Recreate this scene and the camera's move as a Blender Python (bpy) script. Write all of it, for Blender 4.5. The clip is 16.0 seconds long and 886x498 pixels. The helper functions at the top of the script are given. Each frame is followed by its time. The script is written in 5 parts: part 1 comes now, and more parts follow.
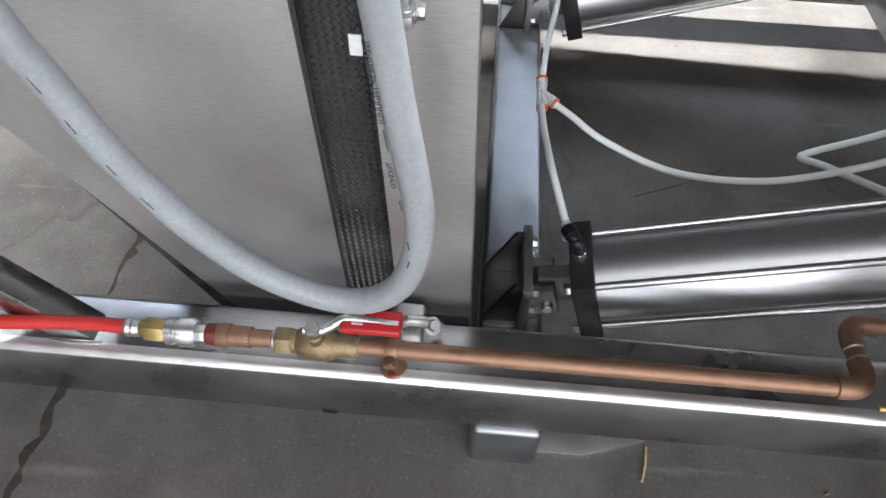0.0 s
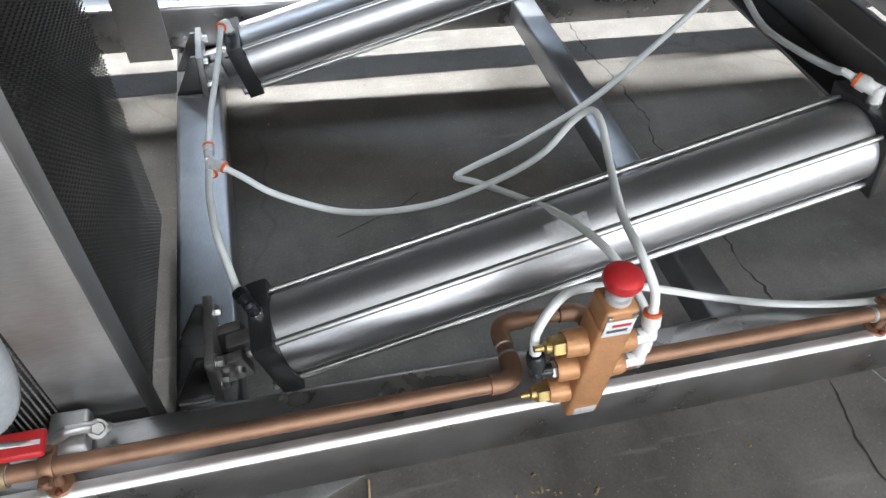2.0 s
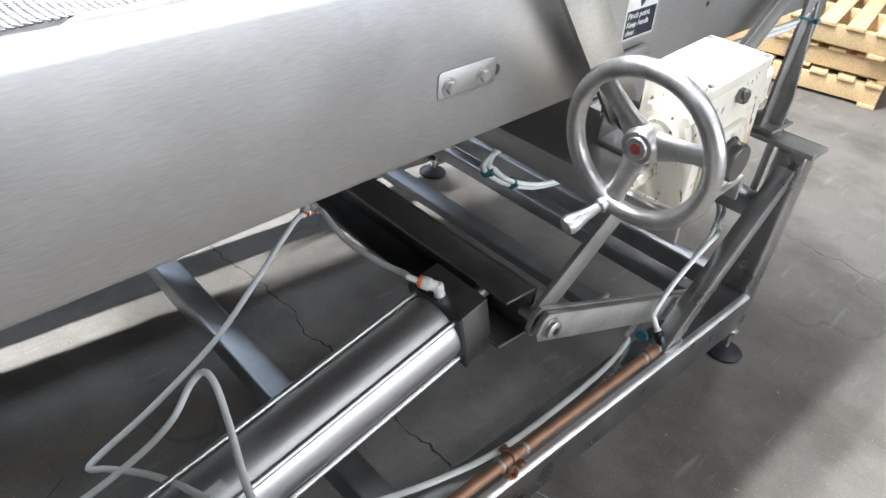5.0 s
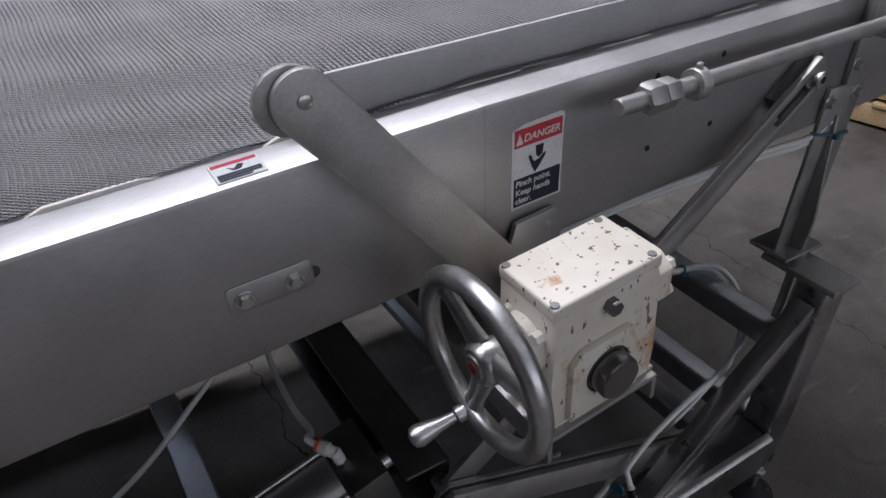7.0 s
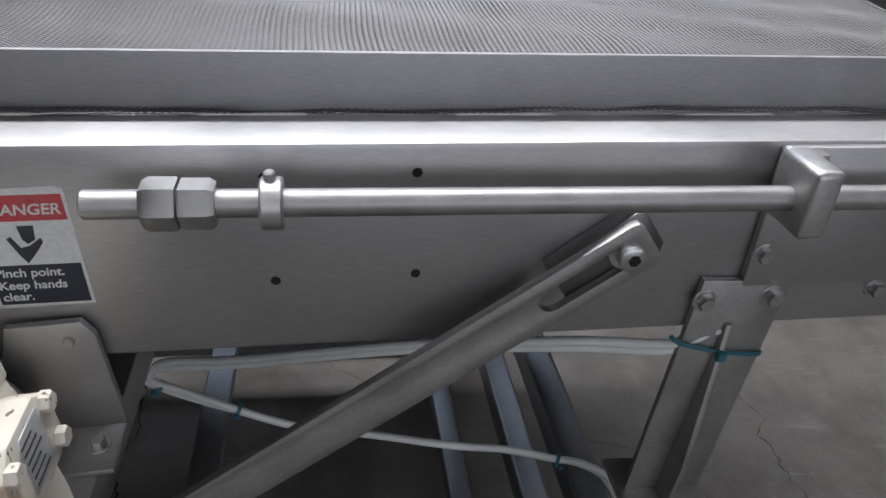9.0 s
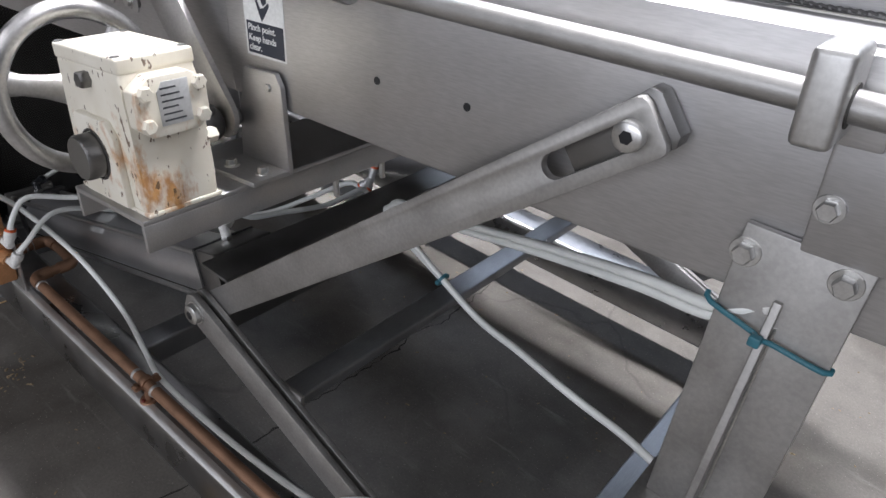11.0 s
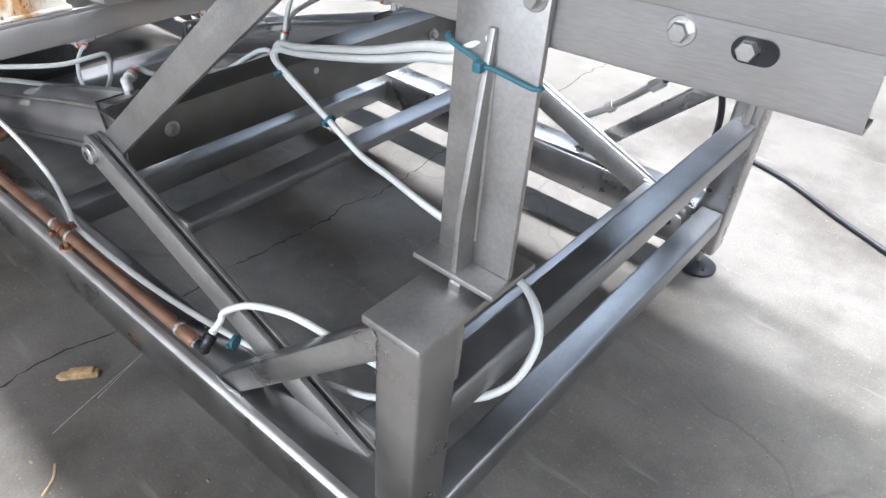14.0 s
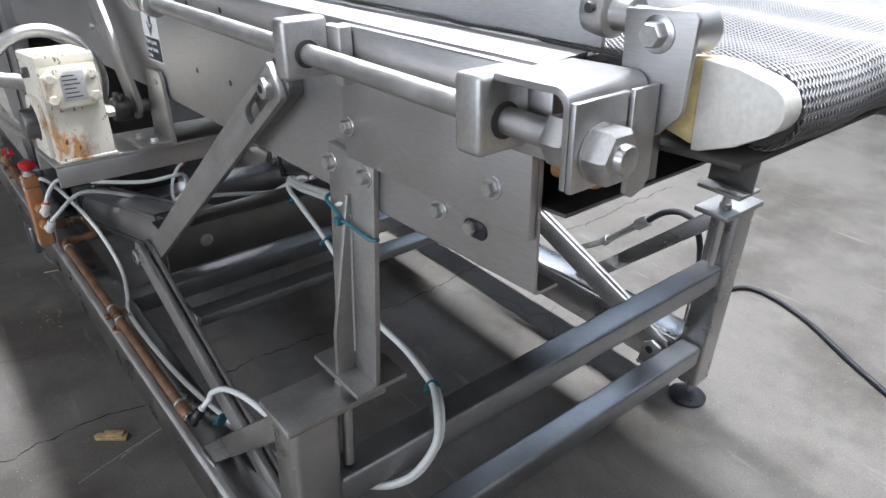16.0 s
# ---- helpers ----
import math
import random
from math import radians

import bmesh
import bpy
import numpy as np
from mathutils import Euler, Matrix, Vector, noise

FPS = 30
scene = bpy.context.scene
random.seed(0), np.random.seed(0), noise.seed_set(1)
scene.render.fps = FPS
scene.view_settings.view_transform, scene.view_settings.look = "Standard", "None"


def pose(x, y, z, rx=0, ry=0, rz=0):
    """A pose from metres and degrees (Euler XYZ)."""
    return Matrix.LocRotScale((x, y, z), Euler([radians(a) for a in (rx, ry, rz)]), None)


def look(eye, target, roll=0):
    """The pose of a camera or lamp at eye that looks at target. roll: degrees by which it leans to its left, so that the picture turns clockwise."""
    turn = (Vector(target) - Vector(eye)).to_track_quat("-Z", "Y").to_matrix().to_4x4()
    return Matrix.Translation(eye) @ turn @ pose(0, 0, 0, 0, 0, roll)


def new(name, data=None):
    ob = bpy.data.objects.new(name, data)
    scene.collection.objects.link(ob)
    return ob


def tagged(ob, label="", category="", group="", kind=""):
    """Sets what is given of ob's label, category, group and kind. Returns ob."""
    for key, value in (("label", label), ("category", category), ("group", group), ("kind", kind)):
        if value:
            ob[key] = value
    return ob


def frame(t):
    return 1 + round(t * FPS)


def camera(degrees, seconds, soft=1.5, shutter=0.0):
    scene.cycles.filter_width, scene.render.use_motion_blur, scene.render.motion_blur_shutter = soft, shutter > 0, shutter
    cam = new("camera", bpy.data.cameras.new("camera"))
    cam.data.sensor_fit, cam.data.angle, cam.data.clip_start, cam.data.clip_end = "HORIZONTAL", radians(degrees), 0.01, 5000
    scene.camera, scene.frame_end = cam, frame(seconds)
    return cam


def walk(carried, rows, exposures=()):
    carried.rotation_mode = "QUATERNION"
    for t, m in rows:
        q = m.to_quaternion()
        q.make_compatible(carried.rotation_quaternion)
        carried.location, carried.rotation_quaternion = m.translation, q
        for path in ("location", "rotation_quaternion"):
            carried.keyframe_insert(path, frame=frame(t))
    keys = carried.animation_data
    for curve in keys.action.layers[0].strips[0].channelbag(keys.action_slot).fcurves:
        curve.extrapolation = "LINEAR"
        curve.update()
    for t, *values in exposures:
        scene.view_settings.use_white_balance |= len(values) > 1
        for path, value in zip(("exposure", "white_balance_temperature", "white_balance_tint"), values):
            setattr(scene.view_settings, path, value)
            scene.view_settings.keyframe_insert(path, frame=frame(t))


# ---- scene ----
cam = camera(65.2, 16.0)
PATH = [
    (0, (0.095, -0.461, 1.064), (0.017, 0.797, -0.489), 1.8),
    (0.5, (0.107, -0.466, 1.067), (0.118, 0.796, -0.484), 3.3),
    (1, (0.147, -0.472, 1.07), (0.272, 0.799, -0.469), 4.4),
    (1.5, (0.218, -0.474, 1.082), (0.517, 0.79, -0.438), 5.4),
    (2, (0.323, -0.47, 1.116), (0.758, 0.817, -0.352), 6.0),
    (2.5, (0.415, -0.456, 1.126), (0.961, 0.83, -0.305), 6.2),
    (3, (0.484, -0.439, 1.144), (1.055, 0.837, -0.287), 6.5),
    (3.5, (0.514, -0.433, 1.173), (1.373, 0.814, -0.133), 10.7),
    (4, (0.496, -0.451, 1.21), (1.675, 0.67, 0.046), 12.1),
    (4.2, (0.486, -0.457, 1.232), (1.691, 0.646, 0.078), 10.1),
    (6.3, (0.709, -0.502, 1.405), (1.828, 0.711, 0.275), 2.4),
    (6.5, (0.793, -0.511, 1.415), (1.831, 0.755, 0.266), 3.6),
    (7, (0.947, -0.51, 1.482), (1.861, 0.875, 0.365), 1.5),
    (7.5, (1.105, -0.462, 1.509), (2.052, 0.921, 0.418), 3.6),
    (8, (1.298, -0.444, 1.537), (2.101, 1.01, 0.423), 2.2),
    (8.2, (1.373, -0.468, 1.508), (2.164, 1.073, 0.508), 3.2),
    (10.3, (2.263, -0.413, 1.382), (1.62, 1.019, 0.142), 3.9),
    (10.5, (2.267, -0.439, 1.352), (1.497, 1.003, 0.2), 4.2),
    (11, (2.308, -0.468, 1.313), (1.295, 0.887, 0.246), 6.4),
    (11.5, (2.397, -0.458, 1.222), (1.341, 0.816, 0.098), 8.6),
    (12, (2.447, -0.459, 1.16), (1.397, 0.734, -0.055), 7.4),
    (12.5, (2.504, -0.452, 1.134), (1.443, 0.675, -0.132), 6.8),
    (13, (2.545, -0.449, 1.156), (1.515, 0.748, -0.071), 8.4),
    (13.5, (2.577, -0.443, 1.177), (1.555, 0.765, -0.046), 7.0),
    (14, (2.624, -0.435, 1.213), (1.659, 0.827, -0.002), 4.6),
    (14.5, (2.74, -0.401, 1.253), (1.674, 0.866, 0.132), 3.7),
    (15, (2.892, -0.341, 1.286), (1.682, 0.804, 0.18), 5.6),
    (15.5, (2.953, -0.335, 1.336), (1.656, 0.796, 0.316), 2.7),
    (16, (2.967, -0.337, 1.37), (1.646, 0.805, 0.396), 2.4),
]
walk(cam, [(t, look(e, g, r)) for t, e, g, r in PATH],
     [(0.0, 0.55, 6450, 10), (1.5, 0.7, 6400, 8), (3.0, 0.48, 6450, 7), (3.5, 0.6, 6450, 8), (4.2, 0.6, 6350, 9), (6.3, -1.35, 6480, 7), (7.0, -2.05, 6250, 17),
      (7.5, -2.05, 6250, 15), (8.2, -2.1, 6300, 12), (10.3, -0.65, 6400, 13), (11.0, -0.55, 6450, 13), (11.5, 0.2, 6450, 12), (12.5, 0.65, 6400, 11),
      (14.0, 0.65, 6200, 10), (14.5, 0.4, 6150, 9), (15.5, 0.4, 6200, 10), (16.0, -0.3, 6200, 10)])


# ---- light: a closed hall with rows of strip lamps under the ceiling ----
world = bpy.data.worlds.new("world")
scene.world = world
world.use_nodes = True
world.node_tree.nodes["Background"].inputs[0].default_value = (0.75, 0.85, 1.0, 1)
world.node_tree.nodes["Background"].inputs[1].default_value = 0.012

LAMP_Z = 6.0
WHITE, SKY = (0.965, 0.97, 1.0), (0.72, 0.83, 1.0)
# x, y, length, width, power, colour: strip lamp over the machine, fill lamp added off its right end, roof lights beyond
# it and behind the camera
LAMPS = [(0.3, 1.85, 7.0, 0.32, 1600.0, WHITE), (7.0, 1.3, 5.0, 0.32, 160.0, WHITE), (0.0, 7.2, 14.0, 1.6, 480.0, SKY), (3.0, -4.2, 12.0, 1.6, 260.0, WHITE)]
for lx, ly, length, width, power, tint in LAMPS:
    lamp = bpy.data.lights.new("strip_lamp", "AREA")
    lamp.shape, lamp.size, lamp.size_y, lamp.energy = "RECTANGLE", length, width, power
    lamp.color = tint
    lob = new("strip_lamp_light", lamp)
    lob.matrix_world = pose(lx, ly, LAMP_Z - 0.06)
# daylight through the band of windows high in the wall behind the camera
window_light = bpy.data.lights.new("window_daylight", "AREA")
window_light.shape, window_light.size, window_light.size_y, window_light.energy = "RECTANGLE", 12.0, 2.4, 760.0
window_light.color = (0.90, 0.93, 1.0)
wlob = new("window_daylight_light", window_light)
wlob.matrix_world = pose(3.5, -9.15, 3.0, 90, 0, 0)


# ---- materials ----
def node_mat(name):
    m = bpy.data.materials.new(name)
    m.use_nodes = True
    return m, m.node_tree.nodes, m.node_tree.links, m.node_tree.nodes["Principled BSDF"]


def noise_tex(nodes, links, scale, detail=4.0, stretch=(1, 1, 1), rough=0.55, space="Object"):
    co = nodes.new("ShaderNodeTexCoord")
    mp = nodes.new("ShaderNodeMapping")
    mp.inputs["Scale"].default_value = stretch
    nz = nodes.new("ShaderNodeTexNoise")
    nz.inputs["Scale"].default_value = scale
    nz.inputs["Detail"].default_value = detail
    nz.inputs["Roughness"].default_value = rough
    links.new(co.outputs[space], mp.inputs[0])
    links.new(mp.outputs[0], nz.inputs["Vector"])
    return nz


def ramp(nodes, links, src, stops):
    r = nodes.new("ShaderNodeValToRGB")
    el = r.color_ramp.elements
    while len(el) < len(stops):
        el.new(0.5)
    for e, (p, c) in zip(el, stops):
        e.position, e.color = p, (*c, 1) if len(c) == 3 else c
    links.new(src, r.inputs[0])
    return r


def grey(v):
    return (v, v, v)


def mixed(nodes, links, fac, a, b):
    m = nodes.new("ShaderNodeMix")
    m.data_type = "RGBA"
    for sock, val in ((m.inputs[0], fac), (m.inputs[6], a), (m.inputs[7], b)):
        if isinstance(val, (int, float)):
            sock.default_value = val
        elif isinstance(val, tuple):
            sock.default_value = (*val, 1)
        else:
            links.new(val, sock)
    return m.outputs[2]


def add_bump(nodes, links, bs, src, strength, dist=0.001):
    b = nodes.new("ShaderNodeBump")
    b.inputs["Strength"].default_value = strength
    b.inputs["Distance"].default_value = dist
    links.new(src, b.inputs["Height"])
    links.new(b.outputs[0], bs.inputs["Normal"])


def surface(name, col, rough=0.5, metal=0.0, var=0.12, scale=14.0, stretch=(1, 1, 1), fine=180.0, bump=0.15, rvar=0.1, spec=0.5, tan=0.0):
    """Base colour with large and fine variation, roughness that wanders, and a fine relief."""
    m, n, l, bs = node_mat(name)
    big = noise_tex(n, l, scale, 5.0)
    small = noise_tex(n, l, fine, 3.0, stretch)
    lo = tuple(max(0.0, c * (1 - var)) for c in col)
    hi = tuple(min(1.0, c * (1 + var)) for c in col)
    r1 = ramp(n, l, big.outputs[0], [(0.3, lo), (0.7, hi)])
    r2 = ramp(n, l, small.outputs[0], [(0.35, grey(0.88)), (0.65, grey(1.0))])
    mul = n.new("ShaderNodeMix")
    mul.data_type, mul.blend_type = "RGBA", "MULTIPLY"
    mul.inputs[0].default_value = 1.0
    l.new(r1.outputs[0], mul.inputs[6])
    l.new(r2.outputs[0], mul.inputs[7])
    out = mul.outputs[2]
    if tan:
        # handling smudges and tan heat marks
        blot = noise_tex(n, l, 3.1, 5.0, (1, 1, 0.6), 0.62)
        mark = ramp(n, l, blot.outputs[0], [(0.42, grey(0)), (0.82, grey(tan))])
        out = mixed(n, l, mark.outputs[0], out, (0.37, 0.335, 0.275))
    l.new(out, bs.inputs["Base Color"])
    rr = ramp(n, l, big.outputs[0], [(0.25, grey(max(0.04, rough - rvar))), (0.75, grey(min(1.0, rough + rvar)))])
    l.new(rr.outputs[0], bs.inputs["Roughness"])
    bs.inputs["Metallic"].default_value = metal
    bs.inputs["Specular IOR Level"].default_value = spec
    add_bump(n, l, bs, small.outputs[0], bump, 0.0004)
    return m


M_STEEL = surface("brushed_stainless", (0.52, 0.52, 0.525), 0.46, 1.0, 0.09, 6.0, (1, 10, 10), 60.0, 0.05, 0.075, tan=0.30)
M_SATIN = surface("satin_stainless_strip", (0.50, 0.50, 0.505), 0.60, 1.0, 0.10, 8.0, (1, 8, 8), 90.0, 0.06, 0.06)
M_TUBE = surface("mill_finish_stainless_tube", (0.44, 0.44, 0.445), 0.31, 1.0, 0.18, 9.0, (1, 12, 12), 60.0, 0.08, 0.09, tan=0.30)
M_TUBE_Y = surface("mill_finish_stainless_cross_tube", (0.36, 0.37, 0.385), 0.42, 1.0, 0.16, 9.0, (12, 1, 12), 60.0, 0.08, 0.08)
M_PLATE = surface("blasted_stainless_plate", (0.45, 0.445, 0.435), 0.52, 1.0, 0.14, 14.0, (1, 1, 1), 200.0, 0.10, 0.07, tan=0.25)
M_BARREL = surface("polished_cylinder_barrel", (0.60, 0.60, 0.61), 0.43, 1.0, 0.05, 5.0, (1, 12, 12), 60.0, 0.03, 0.04)
M_CHROME = surface("bright_steel_fastener", (0.62, 0.62, 0.61), 0.36, 1.0, 0.08, 60.0, (1, 1, 1), 300.0, 0.1, 0.06)
M_ZINC = surface("dull_zinc_plated_steel", (0.48, 0.475, 0.465), 0.52, 1.0, 0.14, 30.0, (1, 8, 8), 200.0, 0.12, 0.08)
M_DARKSTEEL = surface("black_anodised_metal", (0.07, 0.07, 0.072), 0.38, 0.6, 0.2, 20.0, (1, 1, 1), 200.0, 0.15, 0.08)
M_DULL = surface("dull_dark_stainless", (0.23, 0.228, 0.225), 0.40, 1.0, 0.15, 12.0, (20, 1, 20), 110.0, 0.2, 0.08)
M_ALU = surface("cast_aluminium", (0.58, 0.58, 0.57), 0.46, 1.0, 0.10, 30.0, (1, 1, 1), 200.0, 0.15, 0.08)
# paler than the rail tube: the corner's highlight is put into this colour
M_EDGE_SHINE = surface("worn_steel_with_highlight", (0.86, 0.86, 0.85), 0.46, 1.0, 0.08, 12.0, (1, 10, 10), 60.0, 0.05, 0.06)
M_RUSTY = surface("rusty_cast_iron", (0.30, 0.15, 0.055), 0.75, 0.0, 0.4, 45.0, (1, 1, 1), 240.0, 0.6)
M_WHEEL = surface("polished_cast_aluminium", (0.60, 0.60, 0.60), 0.37, 1.0, 0.10, 40.0, (1, 1, 1), 200.0, 0.12, 0.08)
M_COPPER = surface("tarnished_copper", (0.34, 0.20, 0.13), 0.56, 0.8, 0.22, 22.0, (1, 8, 8), 120.0, 0.15, 0.1)
M_SOLDER = surface("grey_solder_ring", (0.46, 0.44, 0.42), 0.45, 0.7, 0.25, 120.0)
M_BRASS = surface("brass", (0.46, 0.34, 0.14), 0.42, 0.95, 0.18, 60.0, (1, 1, 1), 300.0, 0.2)
M_BRONZE = surface("cast_bronze_valve", (0.30, 0.225, 0.13), 0.55, 0.8, 0.25, 60.0, (1, 1, 1), 240.0, 0.5)
M_ORANGE = surface("copper_painted_valve_body", (0.52, 0.26, 0.12), 0.42, 0.35, 0.14, 40.0, (1, 1, 1), 220.0, 0.4)
M_RED = surface("red_plastic", (0.50, 0.018, 0.022), 0.38, 0.0, 0.10, 40.0, (1, 1, 1), 200.0, 0.08)
M_REDHOSE = surface("red_rubber_hose", (0.56, 0.03, 0.025), 0.45, 0.0, 0.08, 30.0, (1, 1, 1), 240.0, 0.1)
M_DARKRED = surface("dark_red_thread_sealant", (0.16, 0.03, 0.02), 0.5, 0.2, 0.3, 120.0)
M_WHITEP = surface("white_plastic_fitting", (0.78, 0.78, 0.76), 0.32, 0.0, 0.05, 60.0, (1, 1, 1), 200.0, 0.05)
M_UHMW = surface("ivory_wear_plastic", (0.76, 0.745, 0.69), 0.42, 0.0, 0.08, 25.0, (1, 1, 1), 160.0, 0.1)
M_UHMWY = surface("yellowed_wear_plastic", (0.66, 0.53, 0.26), 0.45, 0.0, 0.18, 40.0, (1, 1, 1), 160.0, 0.1)
M_ORANGEP = surface("orange_plastic_collar", (0.75, 0.13, 0.03), 0.4, 0.0, 0.06, 60.0)
M_BLACKP = surface("black_plastic", (0.012, 0.013, 0.016), 0.32, 0.0, 0.2, 60.0, (1, 1, 1), 200.0, 0.1)
M_RUBBER = surface("black_rubber", (0.016, 0.017, 0.022), 0.5, 0.0, 0.2, 40.0)
M_CONDUIT = surface("grey_vinyl_conduit", (0.32, 0.34, 0.355), 0.40, 0.0, 0.07, 18.0, (1, 1, 1), 200.0, 0.1)
M_PRINT = surface("dark_printing", (0.06, 0.065, 0.07), 0.5, 0.0, 0.1, 60.0)
M_ZIP = surface("teal_cable_tie", (0.035, 0.16, 0.21), 0.4, 0.0, 0.1, 60.0)
M_LABEL = surface("silver_label", (0.62, 0.63, 0.63), 0.4, 0.4, 0.06, 60.0)
M_STW = surface("sticker_white", (0.72, 0.74, 0.74), 0.35, 0.0, 0.04, 50.0)
M_STR = surface("sticker_red", (0.52, 0.045, 0.06), 0.35, 0.0, 0.05, 50.0)
M_STB = surface("sticker_navy", (0.014, 0.02, 0.038), 0.35, 0.0, 0.1, 50.0)
M_WIRE = surface("belt_wire", (0.25, 0.249, 0.25), 0.62, 1.0, 0.12, 8.0, (1, 1, 1), 200.0, 0.05)
# near-black tone for inner parts, and for painted shade in slots and gaps
M_BED = surface("dark_interior_and_recess_shade", (0.055, 0.052, 0.048), 0.6, 0.2, 0.3, 10.0)
M_UNDER = surface("worn_slider_bed", (0.19, 0.188, 0.185), 0.5, 0.9, 0.25, 10.0, (1, 1, 1), 90.0, 0.4)
# wall and ceiling tones kept dark to limit bounced light
M_WALL = surface("painted_block_wall", (0.14, 0.145, 0.15), 0.8, 0.0, 0.06, 1.2, (1, 1, 1), 30.0, 0.2)
M_CEIL = surface("dark_ceiling_sheet", (0.14, 0.145, 0.15), 0.8, 0.0, 0.05, 0.8)
M_SOIL = surface("wood_chip_bark", (0.42, 0.29, 0.15), 0.8, 0.0, 0.35, 90.0, (1, 5, 5), 260.0, 0.8)


def hose_mat():
    m, n, l, bs = node_mat("translucent_white_tubing")
    nz = noise_tex(n, l, 30.0, 3.0)
    r = ramp(n, l, nz.outputs[0], [(0.3, (0.80, 0.83, 0.81)), (0.7, (0.88, 0.90, 0.88))])
    l.new(r.outputs[0], bs.inputs["Base Color"])
    bs.inputs["Roughness"].default_value = 0.3
    bs.inputs["Subsurface Weight"].default_value = 0.5
    bs.inputs["Subsurface Radius"].default_value = (0.004, 0.004, 0.004)
    return m


def rusty_paint():
    """Cream enamel with chips down to dark metal and rust runs."""
    m, n, l, bs = node_mat("chipped_cream_enamel")
    base = noise_tex(n, l, 18.0, 4.0)
    paint = ramp(n, l, base.outputs[0], [(0.3, (0.70, 0.655, 0.55)), (0.7, (0.80, 0.77, 0.68))])
    chips = noise_tex(n, l, 105.0, 3.0, (1, 1, 0.42), 0.55)
    chipmask = ramp(n, l, chips.outputs[0], [(0.640, grey(0)), (0.665, grey(0.9))])
    rust = noise_tex(n, l, 16.0, 6.0, (1, 1, 0.5), 0.65)
    rustmask = ramp(n, l, rust.outputs[0], [(0.565, grey(0)), (0.67, grey(0.9))])
    rustcol = ramp(n, l, chips.outputs[0], [(0.3, (0.33, 0.115, 0.02)), (0.7, (0.66, 0.33, 0.085))])
    c1 = mixed(n, l, rustmask.outputs[0], paint.outputs[0], rustcol.outputs[0])
    c2 = mixed(n, l, chipmask.outputs[0], c1, (0.12, 0.072, 0.04))
    l.new(c2, bs.inputs["Base Color"])
    bs.inputs["Roughness"].default_value = 0.42
    add_bump(n, l, bs, chipmask.outputs[0], 0.35, -0.0012)
    return m


def concrete():
    """Worn warehouse slab: mottled, stained, with hairline cracks and pale scuffs."""
    m, n, l, bs = node_mat("worn_concrete")
    big = noise_tex(n, l, 0.9, 6.0, (1, 1, 1), 0.6)
    mid = noise_tex(n, l, 7.0, 8.0, (1, 1, 1), 0.65)
    fine = noise_tex(n, l, 160.0, 4.0)
    a = ramp(n, l, big.outputs[0], [(0.3, (0.134, 0.124, 0.111)), (0.7, (0.178, 0.166, 0.149))])
    b = ramp(n, l, mid.outputs[0], [(0.3, grey(0.76)), (0.5, grey(0.98)), (0.72, grey(1.12))])
    c = ramp(n, l, fine.outputs[0], [(0.3, grey(0.82)), (0.7, grey(1.06))])
    m1 = n.new("ShaderNodeMix")
    m1.data_type, m1.blend_type = "RGBA", "MULTIPLY"
    m1.inputs[0].default_value = 1
    l.new(a.outputs[0], m1.inputs[6])
    l.new(b.outputs[0], m1.inputs[7])
    m2 = n.new("ShaderNodeMix")
    m2.data_type, m2.blend_type = "RGBA", "MULTIPLY"
    m2.inputs[0].default_value = 1
    l.new(m1.outputs[2], m2.inputs[6])
    l.new(c.outputs[0], m2.inputs[7])
    # oil and damp stains
    st = noise_tex(n, l, 1.9, 6.0, (1, 0.8, 1), 0.62)
    stm = ramp(n, l, st.outputs[0], [(0.47, grey(0)), (0.64, grey(0.52))])
    s1 = mixed(n, l, stm.outputs[0], m2.outputs[2], (0.034, 0.027, 0.021))
    # cracks: thin lines between warped cells
    co = n.new("ShaderNodeTexCoord")
    warp = noise_tex(n, l, 2.2, 3.0)
    add = n.new("ShaderNodeMix")
    add.data_type, add.blend_type = "RGBA", "ADD"
    add.inputs[0].default_value = 0.38
    l.new(co.outputs["Object"], add.inputs[6])
    l.new(warp.outputs["Color"], add.inputs[7])
    vor = n.new("ShaderNodeTexVoronoi")
    vor.feature = "DISTANCE_TO_EDGE"
    vor.inputs["Scale"].default_value = 0.55
    l.new(add.outputs[2], vor.inputs["Vector"])
    crk = ramp(n, l, vor.outputs["Distance"], [(0.0, grey(0.4)), (0.0018, grey(0))])
    gate = noise_tex(n, l, 1.3, 2.0)
    gm = ramp(n, l, gate.outputs[0], [(0.46, grey(0)), (0.56, grey(1))])
    cm = n.new("ShaderNodeMath")
    cm.operation = "MULTIPLY"
    l.new(crk.outputs[0], cm.inputs[0])
    l.new(gm.outputs[0], cm.inputs[1])
    s2 = mixed(n, l, cm.outputs[0], s1, (0.05, 0.045, 0.04))
    # pale scuffs
    sc = noise_tex(n, l, 9.0, 4.0, (0.35, 2.6, 1), 0.6)
    scm = ramp(n, l, sc.outputs[0], [(0.62, grey(0)), (0.72, grey(0.42))])
    s2b = mixed(n, l, scm.outputs[0], s2, (0.26, 0.25, 0.23))
    # dried pale blotches and fine grit
    du = noise_tex(n, l, 5.2, 3.0, (1, 1, 1), 0.5)
    dum = ramp(n, l, du.outputs[0], [(0.56, grey(0)), (0.74, grey(0.20))])
    s2c = mixed(n, l, dum.outputs[0], s2b, (0.26, 0.25, 0.235))
    gr = noise_tex(n, l, 170.0, 2.0)
    grm = ramp(n, l, gr.outputs[0], [(0.665, grey(0)), (0.71, grey(0.6))])
    s3 = mixed(n, l, grm.outputs[0], s2c, (0.32, 0.30, 0.265))
